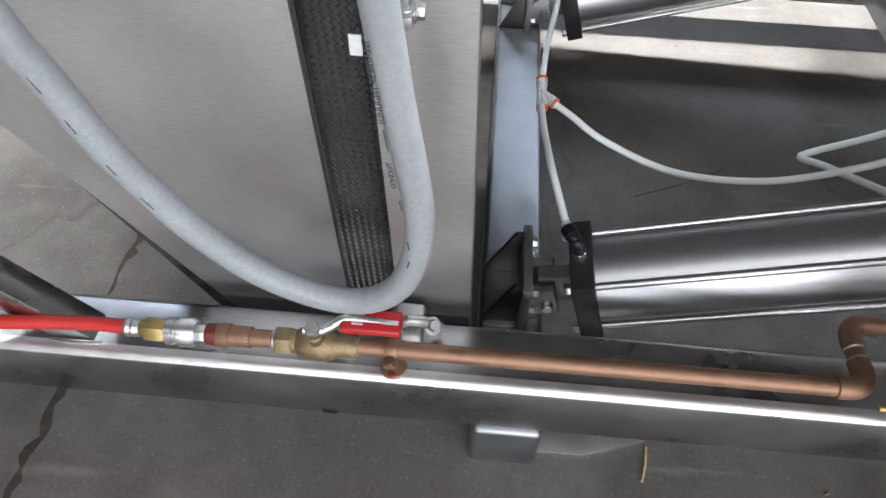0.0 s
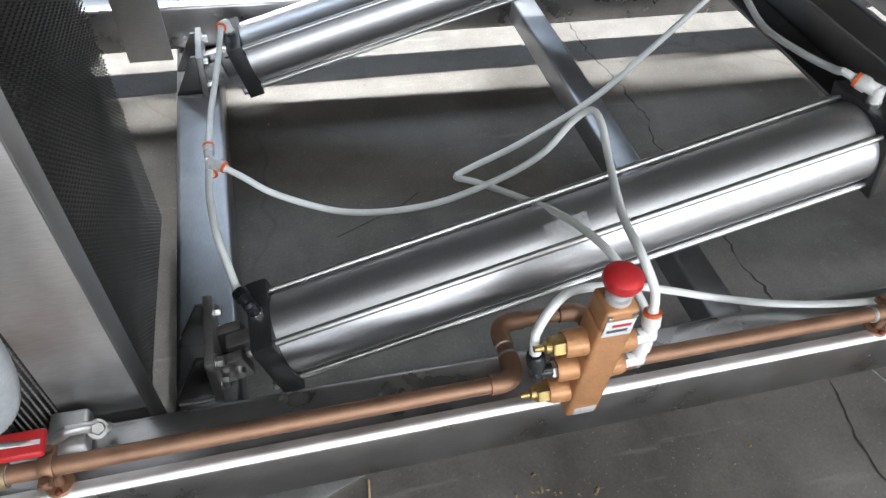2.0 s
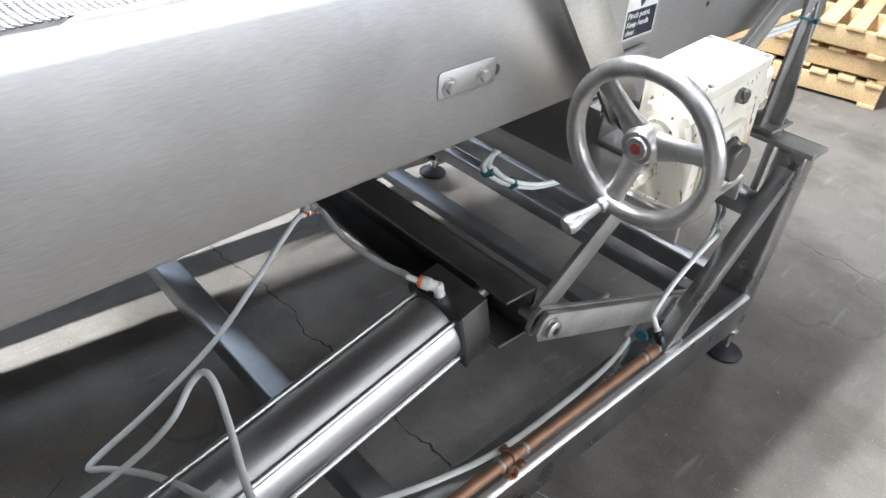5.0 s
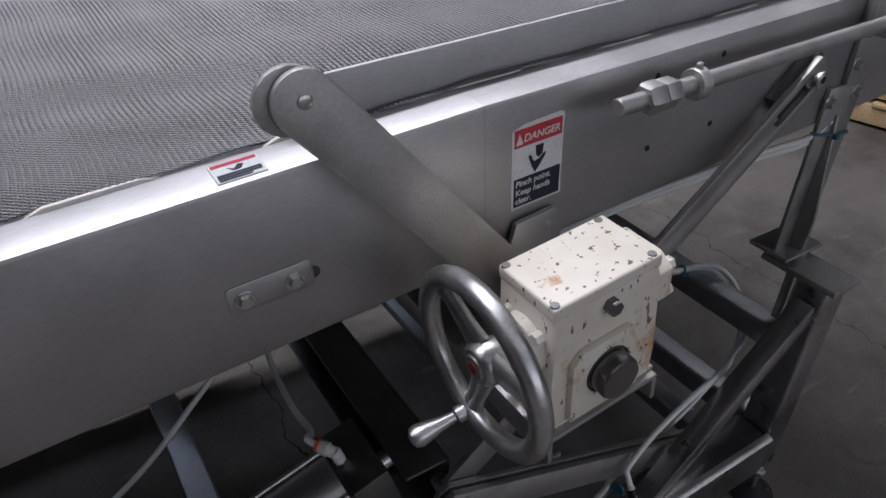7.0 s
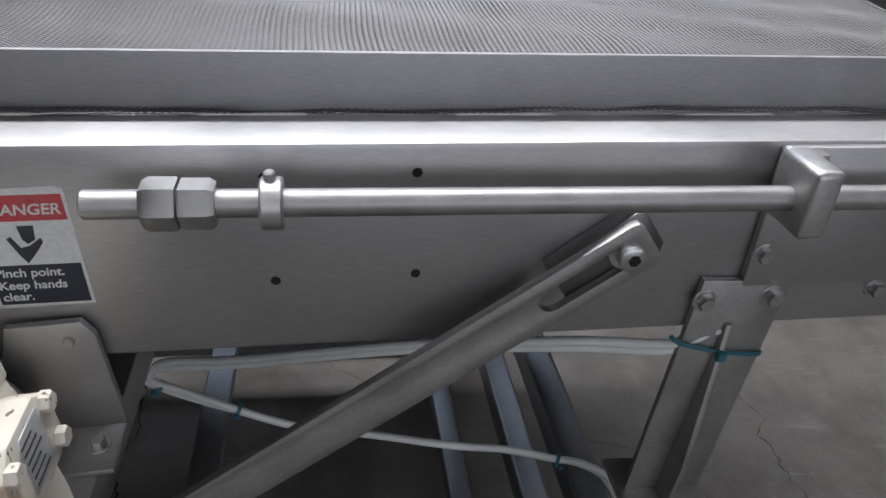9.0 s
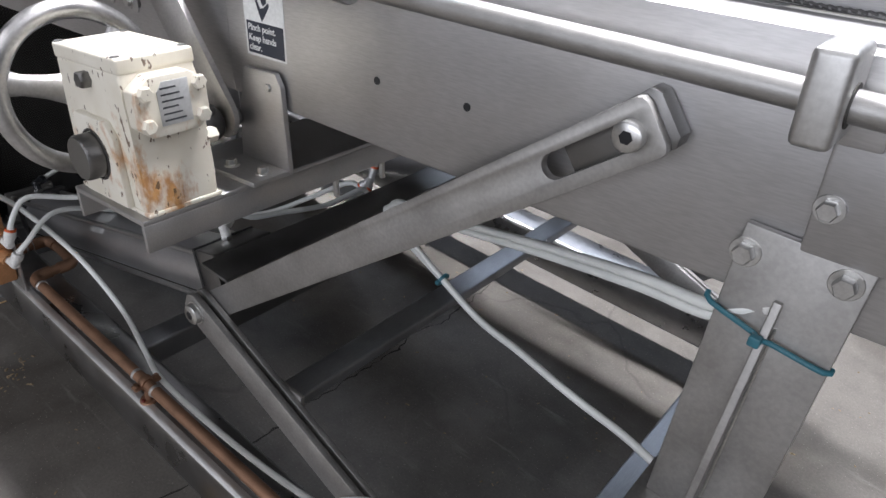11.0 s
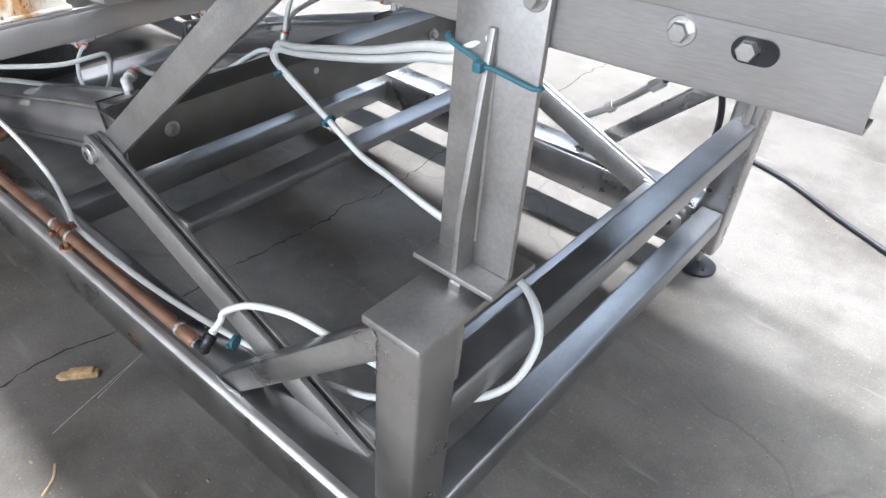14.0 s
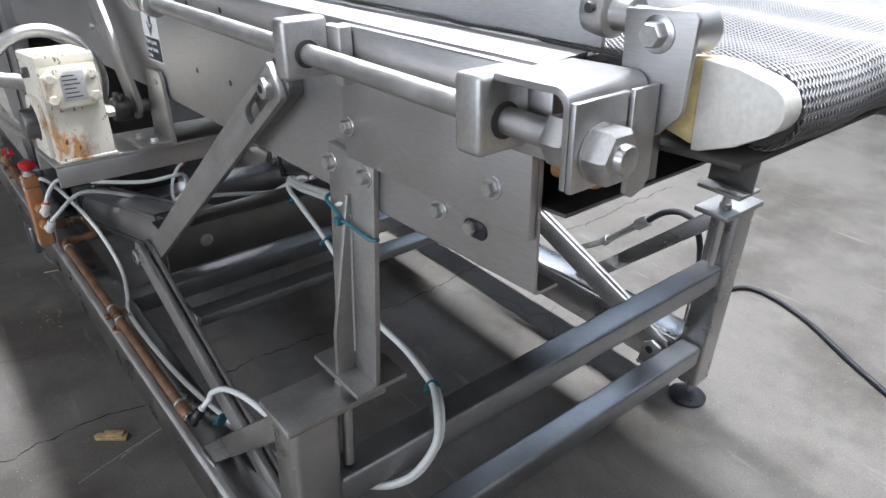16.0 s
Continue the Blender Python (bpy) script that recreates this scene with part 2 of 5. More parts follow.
    l.new(s3, bs.inputs["Base Color"])
    rr = ramp(n, l, mid.outputs[0], [(0.3, grey(0.56)), (0.7, grey(0.76))])
    l.new(rr.outputs[0], bs.inputs["Roughness"])
    bs.inputs["Specular IOR Level"].default_value = 0.35
    add_bump(n, l, bs, mid.outputs[0], 0.22, 0.006)
    return m


def wood():
    m, n, l, bs = node_mat("raw_pallet_pine")
    g = noise_tex(n, l, 9.0, 6.0, (0.8, 14, 14), 0.6)
    r = ramp(n, l, g.outputs[0], [(0.3, (0.46, 0.30, 0.14)), (0.55, (0.62, 0.45, 0.25)), (0.75, (0.70, 0.55, 0.34))])
    oi = n.new("ShaderNodeObjectInfo")
    tint = ramp(n, l, oi.outputs["Random"], [(0.0, grey(0.8)), (1.0, grey(1.1))])
    mm = n.new("ShaderNodeMix")
    mm.data_type, mm.blend_type = "RGBA", "MULTIPLY"
    mm.inputs[0].default_value = 1
    l.new(r.outputs[0], mm.inputs[6])
    l.new(tint.outputs[0], mm.inputs[7])
    l.new(mm.outputs[2], bs.inputs["Base Color"])
    bs.inputs["Roughness"].default_value = 0.75
    add_bump(n, l, bs, g.outputs[0], 0.3, 0.002)
    return m


M_HOSE, M_CREAM, M_FLOOR, M_WOOD = hose_mat(), rusty_paint(), concrete(), wood()


# ---- mesh helpers ----
WORLD = {}


def thing(name, base, label, category, group="", m=None):
    ob = new(name)
    ob.empty_display_size = 0.05
    WORLD[ob.name] = m if m is not None else Matrix.Translation(base)
    ob.matrix_world = WORLD[ob.name]
    return tagged(ob, label, category, group)


def finish(bm, name, material, inv=None, angle=38):
    if inv is not None:
        bm.transform(inv)
    bmesh.ops.recalc_face_normals(bm, faces=bm.faces)
    me = bpy.data.meshes.new(name)
    bm.to_mesh(me)
    bm.free()
    me.materials.append(material)
    me.polygons.foreach_set("use_smooth", [True] * len(me.polygons))
    me.set_sharp_from_angle(angle=radians(angle))
    return me


def part(name, bm, material, parent, label="", local=False):
    """One mesh under a thing or a part. bm is in world places, or, with local, in the thing's own."""
    base = WORLD[parent.name]
    ob = new(name, finish(bm, name, material, None if local else base.inverted()))
    ob.parent = parent
    WORLD[ob.name] = base
    return tagged(ob, label) if label else ob


def single(name, bm, material, label, category, group="", kind=""):
    ob = new(name, finish(bm, name, material))
    WORLD[ob.name] = Matrix.Identity(4)
    return tagged(ob, label, category, group, kind)


def box(lo, hi, bevel=0.002, seg=2):
    bm = bmesh.new()
    bmesh.ops.create_cube(bm, size=1)
    for v in bm.verts:
        v.co = Vector([lo[i] if v.co[i] < 0 else hi[i] for i in range(3)])
    if bevel:
        bmesh.ops.bevel(bm, geom=list(bm.edges), offset=bevel, segments=seg, affect="EDGES", profile=0.5)
    return bm


def turned(a, b, rings, seg=28):
    """A solid of revolution from a to b. rings: share of the way and radius."""
    a, b = Vector(a), Vector(b)
    q = (b - a).to_track_quat("Z", "Y").to_matrix()
    bm = bmesh.new()
    loops = []
    for s, r in rings:
        c = a.lerp(b, s)
        loops.append([bm.verts.new(c + q @ Vector((r * math.cos(2 * math.pi * k / seg), r * math.sin(2 * math.pi * k / seg), 0))) for k in range(seg)])
    for p, n in zip(loops, loops[1:]):
        for k in range(seg):
            bm.faces.new((p[k], p[(k + 1) % seg], n[(k + 1) % seg], n[k]))
    bm.faces.new(list(reversed(loops[0])))
    bm.faces.new(loops[-1])
    return bm


def rod(a, b, r, seg=24, soft=0.0015):
    n = (Vector(b) - Vector(a)).length
    e = min(0.3, soft / n)
    return turned(a, b, [(0, r - soft), (e, r), (1 - e, r), (1, r - soft)], seg)


def smooth_path(pts, step=0.012):
    """A Catmull-Rom line through the points, in even short steps."""
    p = [Vector(q) for q in pts]
    p = [2 * p[0] - p[1]] + p + [2 * p[-1] - p[-2]]
    out = []
    for k in range(1, len(p) - 2):
        n = max(2, int((p[k + 1] - p[k]).length / step))
        for j in range(n):
            t = j / n
            a, b, c, d = p[k - 1], p[k], p[k + 1], p[k + 2]
            out.append(0.5 * ((2 * b) + (c - a) * t + (2 * a - 5 * b + 4 * c - d) * t * t + (3 * b - a - 3 * c + d) * t ** 3))
    out.append(p[-2])
    return out


def sweep(pts, r, seg=14, ribs=0.0, smooth=True, step=0.012):
    line = smooth_path(pts, step) if smooth else [Vector(q) for q in pts]
    bm = bmesh.new()
    t0 = (line[1] - line[0]).normalized()
    side = t0.orthogonal().normalized()
    loops = []
    for k, c in enumerate(line):
        t = (line[min(k + 1, len(line) - 1)] - line[max(k - 1, 0)]).normalized()
        side = (side - t * side.dot(t)).normalized()
        up = t.cross(side)
        rr = r * (1 + (ribs if k % 2 else 0))
        loops.append([bm.verts.new(c + rr * (math.cos(2 * math.pi * j / seg) * side + math.sin(2 * math.pi * j / seg) * up)) for j in range(seg)])
    for p, n in zip(loops, loops[1:]):
        for j in range(seg):
            bm.faces.new((p[j], p[(j + 1) % seg], n[(j + 1) % seg], n[j]))
    bm.faces.new(list(reversed(loops[0])))
    bm.faces.new(loops[-1])
    return bm


def prism(outline, d0, d1, plane="xz", bevel=0.0):
    """An outline in a plane, drawn out along the third axis from d0 to d1."""
    bm = bmesh.new()

    def at(u, v, d):
        return {"xz": (u, d, v), "yz": (d, u, v), "xy": (u, v, d)}[plane]

    lo = [bm.verts.new(at(u, v, d0)) for u, v in outline]
    hi = [bm.verts.new(at(u, v, d1)) for u, v in outline]
    n = len(outline)
    bm.faces.new(list(reversed(lo)))
    bm.faces.new(hi)
    for k in range(n):
        bm.faces.new((lo[k], lo[(k + 1) % n], hi[(k + 1) % n], hi[k]))
    if bevel:
        bmesh.ops.bevel(bm, geom=list(bm.edges), offset=bevel, segments=2, affect="EDGES", profile=0.5)
    return bm


def stadium(cx, cy, half, r, ang=0.0, seg=10):
    """A slot's outline: two half circles and the straights between."""
    pts = []
    for s in (1, -1):
        for k in range(seg + 1):
            a = -math.pi / 2 + math.pi * k / seg + (0 if s > 0 else math.pi)
            pts.append((s * half + r * math.cos(a), r * math.sin(a)))
    ca, sa = math.cos(ang), math.sin(ang)
    return [(cx + x * ca - y * sa, cy + x * sa + y * ca) for x, y in pts]


def holed(outer, holes, d0, d1, plane="xz", bevel=0.0008):
    """A plate with openings through it."""
    cu = bpy.data.curves.new("plate_outline", "CURVE")
    cu.dimensions, cu.fill_mode = "2D", "BOTH"
    cu.extrude = abs(d1 - d0) / 2 - bevel
    cu.bevel_depth, cu.bevel_resolution = bevel, 1
    cu.offset = -bevel
    for pts in [outer] + holes:
        sp = cu.splines.new("POLY")
        sp.points.add(len(pts) - 1)
        for q, (u, v) in zip(sp.points, pts):
            q.co = (u, v, 0, 1)
        sp.use_cyclic_u = True
    ob = bpy.data.objects.new("plate_outline", cu)
    me = bpy.data.meshes.new_from_object(ob)
    bm = bmesh.new()
    bm.from_mesh(me)
    mid = (d0 + d1) / 2
    for v in bm.verts:
        u, w, d = v.co
        v.co = {"xz": (u, mid + d, w), "yz": (mid + d, u, w), "xy": (u, w, mid + d)}[plane]
    bmesh.ops.remove_doubles(bm, verts=bm.verts, dist=1e-6)
    bpy.data.objects.remove(ob)
    return bm


def torus(c, axis, R, r, seg=56, sub=16, flat=1.0):
    c, axis = Vector(c), Vector(axis).normalized()
    u = axis.orthogonal().normalized()
    w = axis.cross(u)
    bm = bmesh.new()
    loops = []
    for k in range(seg):
        a = 2 * math.pi * k / seg
        d = math.cos(a) * u + math.sin(a) * w
        loops.append([bm.verts.new(c + d * (R + r * math.cos(2 * math.pi * j / sub)) + axis * r * flat * math.sin(2 * math.pi * j / sub)) for j in range(sub)])
    for k in range(seg):
        p, n = loops[k], loops[(k + 1) % seg]
        for j in range(sub):
            bm.faces.new((p[j], p[(j + 1) % sub], n[(j + 1) % sub], n[j]))
    return bm


def join(*bms):
    out = bmesh.new()
    for b in bms:
        me = bpy.data.meshes.new("joined")
        b.to_mesh(me)
        b.free()
        out.from_mesh(me)
        bpy.data.meshes.remove(me)
    return out


def hexed(a, b, r):
    """A hexagon nut or head with a softened crown, across its corners 2 r."""
    return turned(a, b, [(0, r * 0.97), (0.06, r), (0.82, r), (1.0, r * 0.86)], 6)


def bolt_bm(p, axis, r=0.008, h=0.007, washer=True):
    p, axis = Vector(p), Vector(axis).normalized()
    parts = []
    if washer:
        parts.append(turned(p - axis * 0.001, p + axis * 0.0018, [(0, r * 1.45), (0.8, r * 1.45), (1, r * 1.38)], 20))
        p = p + axis * 0.0018
    parts.append(hexed(p - axis * 0.001, p + axis * h, r))
    return join(*parts)


def bolt(parent, p, axis, r=0.008, h=0.007, washer=True, mat=None, local=False, name="bolt"):
    return part(name, bolt_bm(p, axis, r, h, washer), mat or M_CHROME, parent, local=local)


def far(y):
    """The mirrored place on the machine's far side."""
    return 1.28 - y


# ---- hall ----
floor = new("floor", finish(box((-13, -9, -0.2), (17, 15, 0), 0), "floor", M_FLOOR))
tagged(floor, "worn stained grey concrete warehouse floor", "floor", kind="structure")
# unseen walls and ceiling, added to close the hall and hold down stray light
for nm, lo, hi in (("wall_west", (-13.3, -9.3, 0), (-13, 15.3, 7)), ("wall_east", (17, -9.3, 0), (17.3, 15.3, 7)),
                   ("wall_south", (-13, -9.3, 0), (-2.5, -9, 7)), ("wall_south_right", (9.5, -9.3, 0), (17, -9, 7)),
                   ("wall_south_lintel", (-2.5, -9.3, 4.25), (9.5, -9, 7)), ("wall_south_parapet", (-2.5, -9.3, 0), (9.5, -9, 1.75)), ("wall_north", (-13, 15, 0), (17, 15.3, 7))):
    tagged(new(nm, finish(box(lo, hi, 0), nm, M_WALL)), "dark grey hall wall out of view", "wall", kind="structure")
tagged(new("ceiling", finish(box((-13.3, -9.3, 7), (17.3, 15.3, 7.2), 0), "ceiling", M_CEIL)), "dark grey hall ceiling out of view", "ceiling", kind="structure")
# housings for all lamps, the added fill lamp at x 7 too
for lx, ly, length, width, power, tint in LAMPS:
    t = thing("strip_light", (lx, ly, LAMP_Z), "long strip light hung out of view under the hall ceiling", "lamp", "ceiling strip lights")
    part("lamp_housing", box((lx - length / 2, ly - width * 0.62, LAMP_Z), (lx + length / 2, ly + width * 0.62, LAMP_Z + 0.09), 0.01), M_CEIL, t)
    for s in (-1, 1):
        part("hanger", rod((lx + s * length * 0.4, ly, LAMP_Z + 0.09), (lx + s * length * 0.4, ly, 7.0), 0.008, 8), M_CHROME, t)


# ---- base frame: two long tubes, cross tubes, end posts and braces ----
def bar_xz(a, b, half, y0, y1, bevel=0.006):
    """A square bar that leans in the x-z plane from a to b."""
    (ax, az), (bx, bz) = a, b
    d = Vector((bx - ax, bz - az)).normalized()
    n = Vector((-d.y, d.x)) * half
    return prism([(ax - n.x, az - n.y), (bx - n.x, bz - n.y), (bx + n.x, bz + n.y), (ax + n.x, az + n.y)], y0, y1, "xz", bevel)


base_frame = thing("base_frame", (1.0, 0.64, 0), "brushed stainless square-tube base frame of the machine", "frame")
part("side_rail", box((-1.7, -0.021, 0.113), (2.205, 0.08, 0.233), 0.011, 3), M_TUBE, base_frame)
# strip laid over the worn corner to carry the overhead highlight
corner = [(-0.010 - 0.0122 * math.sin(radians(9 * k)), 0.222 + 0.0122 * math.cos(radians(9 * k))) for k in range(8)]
part("worn_edge_highlight", prism([(-0.010, 0.226), (-0.002, 0.2305), (-0.002, 0.2342)] + corner + [(-0.014, 0.222)], -1.699, 2.204, "yz"), M_EDGE_SHINE, base_frame, "worn corner of the rail, with its highlight in the colour")
part("weep_slot", box((-0.101, -0.0232, 0.122), (-0.079, -0.0205, 0.129), 0.0004), M_BLACKP, base_frame)
part("side_rail", box((-1.7, 1.20, 0.113), (2.205, 1.30, 0.233), 0.011, 3), M_TUBE, base_frame)
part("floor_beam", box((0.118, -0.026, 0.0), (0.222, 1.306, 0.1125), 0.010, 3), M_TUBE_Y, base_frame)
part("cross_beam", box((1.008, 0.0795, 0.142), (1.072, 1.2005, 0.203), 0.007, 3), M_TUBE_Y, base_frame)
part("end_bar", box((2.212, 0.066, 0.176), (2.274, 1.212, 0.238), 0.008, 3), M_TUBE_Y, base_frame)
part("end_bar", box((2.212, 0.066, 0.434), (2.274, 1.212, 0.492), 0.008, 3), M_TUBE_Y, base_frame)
for near in (True, False):
    f = (lambda y: y) if near else far

    def span(a, b):
        return (min(f(a), f(b)), max(f(a), f(b)))

    y0, y1 = span(-0.010, 0.066)
    part("post", box((2.204, y0, 0.095), (2.280, y1, 0.648), 0.009, 3), M_TUBE, base_frame)
    y0, y1 = span(-0.024, 0.146)
    part("cap_plate", box((2.198, y0, 0.648), (2.289, y1, 0.662), 0.003), M_PLATE, base_frame)
    y0, y1 = span(0.0, 0.046)
    part("brace", bar_xz((1.811, 0.216), (2.206, 0.600), 0.022, y0, y1), M_TUBE, base_frame)
    part("brace", bar_xz((-0.42, 0.205), (-0.735, 0.62), 0.024, y0, y1), M_TUBE, base_frame)
    y0, y1 = span(-0.010, 0.066)
    part("post", box((-0.80, y0, 0.232), (-0.724, y1, 0.66), 0.009, 3), M_TUBE, base_frame)
# weld beads where the braces and the beam meet the rail
for k, (wx, wy) in enumerate(((-0.435, -0.002), (1.835, -0.002))):
    part("weld_bead", sweep([(wx - 0.035, wy, 0.234), (wx, wy - 0.003, 0.236), (wx + 0.035, wy, 0.234)], 0.0032, 8), M_CHROME, base_frame)
part("anchor_plate", prism([(0.224, -0.004), (0.30, -0.004), (0.40, 0.03), (0.40, 0.12), (0.224, 0.12)], 0.0, 0.010, "xy", 0.001), M_PLATE, base_frame, "light steel anchor plate on the floor")


def leveling_foot(x, y):
    t = thing("leveling_foot", (x, y, 0), "round black rubber levelling foot under a frame post", "foot", "levelling feet")
    pad = part("pad", turned((x, y, 0), (x, y, 0.026), [(0, 0.052), (0.35, 0.054), (0.6, 0.046), (1, 0.020)], 36), M_RUBBER, t)
    part("stem", rod((x, y, 0.024), (x, y, 0.1), 0.0085, 16), M_CHROME, t)
    part("lock_nut", hexed((x, y, 0.075), (x, y, 0.088), 0.017), M_CHROME, t)
    part("pad_bolt", rod((x + 0.026, y - 0.026, 0.012), (x + 0.026, y - 0.026, 0.022), 0.006, 12), M_BLACKP, pad)


leveling_foot(2.236, -0.004)
leveling_foot(2.236, far(-0.004))


# ---- support brackets that carry the conveyor on the end posts ----
def support_bracket(near):
    f = (lambda y: y) if near else far
    lab = "tee-shaped stainless support bracket bolted to the conveyor side" if near else "tee-shaped stainless support bracket on the far post"
    t = thing("support_bracket", (2.243, f(0.11), 0.68), lab, "bracket", "conveyor support brackets")
    y0, y1 = sorted((f(0.1175), f(0.1265)))
    if near:
        part("back_plate", box((2.194, y0, 0.686), (2.302, y1, 1.037), 0.002), M_PLATE, t)
    else:
        # same plate as the near one; the darker steel stands for its shade
        part("back_plate", box((2.204, y0, 0.724), (2.318, y1, 1.0), 0.002), M_DULL, t, "stainless back plate, darkened for its shaded side")
    low = 0.686 if near else 0.731
    rib = [(f(0.1175), low), (f(0.086), low), (f(0.086), 0.760), (f(0.112), 0.978), (f(0.1175), 0.978)]
    part("rib", prism(rib, 2.2395, 2.2475, "yz", 0.0012), M_PLATE, t)
    y0, y1 = sorted((f(0.082), f(0.172)))
    part("foot_plate", box((2.182, y0, 0.677), (2.306, y1, 0.686), 0.0015) if near else box((2.206, y0, 0.722), (2.316, y1, 0.731), 0.0015), M_PLATE, t)
    part("threaded_rod", rod((2.250, f(0.096), 0.500), (2.250, f(0.096), 0.678 if near else 0.725), 0.0098, 16), M_CHROME, t, "bright threaded levelling rod")
    part("nut", hexed((2.250, f(0.096), 0.662), (2.250, f(0.096), 0.676), 0.0165), M_CHROME, t)
    if not near:
        part("nut", hexed((2.250, f(0.096), 0.707), (2.250, f(0.096), 0.721), 0.0165), M_CHROME, t)
    part("nut", hexed((2.250, f(0.096), 0.648), (2.250, f(0.096), 0.634), 0.0165), M_CHROME, t)
    if near:
        bolt(t, (2.202, 0.1175, 1.010), (0, -1, 0), 0.0098, 0.009)
        bolt(t, (2.284, 0.1175, 1.017), (0, -1, 0), 0.0098, 0.009)
        part("weld_bead", sweep([(2.2485, 0.117, 0.72), (2.2485, 0.1165, 0.82), (2.2485, 0.117, 0.95)], 0.0022, 6), M_CHROME, t)


support_bracket(True)
support_bracket(False)
tie = thing("cable_tie", (2.243, 0.10, 0.938), "teal cable tie round the support bracket", "cable tie", "teal cable ties")
part("tie_band", sweep([(2.183, 0.124, 0.953), (2.190, 0.114, 0.950), (2.235, 0.109, 0.942), (2.243, 0.104, 0.940), (2.251, 0.109, 0.939), (2.298, 0.114, 0.932), (2.303, 0.124, 0.932)], 0.0028, 8), M_ZIP, tie)
part("tie_head", box((2.234, 0.097, 0.934), (2.245, 0.107, 0.945), 0.002), M_ZIP, tie)


# ---- lift linkage: cross channel, lower links, slotted arms ----
cross_channel = thing("cross_channel", (1.35, 0.64, 0.43), "dark stainless cross channel that joins the lift links", "channel")
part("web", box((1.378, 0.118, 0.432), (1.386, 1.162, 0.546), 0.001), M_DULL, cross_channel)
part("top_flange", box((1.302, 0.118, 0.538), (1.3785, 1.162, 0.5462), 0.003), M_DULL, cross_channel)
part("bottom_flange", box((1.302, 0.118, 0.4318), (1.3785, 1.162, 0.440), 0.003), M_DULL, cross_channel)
for yy in (0.2225, far(0.2225)):
    bolt(cross_channel, (1.386, yy, 0.497), (1, 0, 0), 0.012, 0.011)
# white disc on the solid web, coloured as daylight seen through a hole
part("daylight_disc", rod((1.3855, 0.62, 0.512), (1.3868, 0.62, 0.512), 0.008, 16, 0.0002), M_STW, cross_channel, "small white disc painted as a round hole with daylight behind")


def on_link(s, n):
    """A place on the lower link: metres along from the upper pin, and up from its middle line."""
    d = Vector((0.930, -0.3675)).normalized()
    p = Vector((1.368, 0.495)) + d * s + Vector((-d.y, d.x)) * n
    return (p.x, p.y)


def lower_link(near):
    f = (lambda y: y) if near else far
    t = thing("lower_link", (1.76, f(0.087), 0.3), "grey stainless lift link made of two flat bars", "link", "lift links")
    for a, b in ((0.060, 0.072), (0.080, 0.090)):
        y0, y1 = sorted((f(a), f(b)))
        out = [on_link(-0.020, -0.030), on_link(0.86, -0.034), on_link(0.875, -0.02), on_link(0.875, 0.02), on_link(0.86, 0.034), on_link(-0.020, 0.030), on_link(-0.034, 0.015), on_link(-0.034, -0.015)]
        part("side_bar", prism(out, y0, y1, "xz", 0.0012), M_PLATE, t)
    y0, y1 = sorted((f(0.072), f(0.080)))
    part("web", prism([on_link(0.06, 0.004), on_link(0.82, 0.004), on_link(0.82, 0.014), on_link(0.06, 0.014)], y0, y1, "xz", 0.0), M_PLATE, t)
    px, pz = on_link(0.0, 0.0)
    s = -1 if near else 1
    pin = part("pivot_pin", turned((px, f(0.128), pz), (px, f(0.046), pz), [(0, 0.014), (0.70, 0.014), (0.71, 0.027), (0.80, 0.027), (0.805, 0.023), (0.86, 0.023), (0.865, 0.0195), (0.97, 0.0195), (1, 0.016)], 32), M_CHROME, t, "bright pivot pin with washers and a socket head")
    part("pin_socket", rod((px, f(0.0462), pz), (px, f(0.0452), pz), 0.009, 6, 0.0002), M_BLACKP, pin)
    qx, qz = on_link(0.845, 0.0)
    part("lower_pin", turned((qx, f(0.128), qz), (qx, f(0.046), qz), [(0, 0.011), (0.72, 0.011), (0.73, 0.017), (0.98, 0.017), (1, 0.014)], 24), M_DARKSTEEL, t)
    # clevis that stands on the inner side of the rail
    y0, y1 = sorted((f(0.0795), f(0.13)))
    part("clevis", join(prism([(qx - 0.03, qz - 0.05), (qx + 0.045, qz - 0.05), (qx + 0.03, qz + 0.02), (qx, qz + 0.03), (qx - 0.025, qz + 0.01)], *sorted((f(0.114), f(0.124))), "xz", 0.001),
                        box((qx - 0.03, y0, qz - 0.058), (qx + 0.045, y1, qz - 0.049), 0.001)), M_PLATE, t)


lower_link(True)
lower_link(False)
tie_bar = thing("tie_bar", (1.59, 0.64, 0.41), "flat stainless tie bar between the lift links", "bar")
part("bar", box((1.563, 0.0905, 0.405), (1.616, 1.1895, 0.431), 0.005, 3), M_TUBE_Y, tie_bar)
for yy in (0.0905, 1.1895):
    s = 1 if yy < 0.6 else -1
    part("end_plate", box((1.556, min(yy, yy + s * 0.008), 0.398), (1.623, max(yy, yy + s * 0.008), 0.438), 0.001), M_PLATE, tie_bar)
spreader = thing("spreader_tube", (2.10, 0.64, 0.2), "square stainless tube between the lower link ends", "tube")
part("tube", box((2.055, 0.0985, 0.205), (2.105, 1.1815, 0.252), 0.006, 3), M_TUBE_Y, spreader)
for yy in (0.0905, 1.1815):
    part("end_plate", box((2.050, yy, 0.200), (2.110, yy + 0.008, 0.257), 0.001), M_PLATE, spreader)


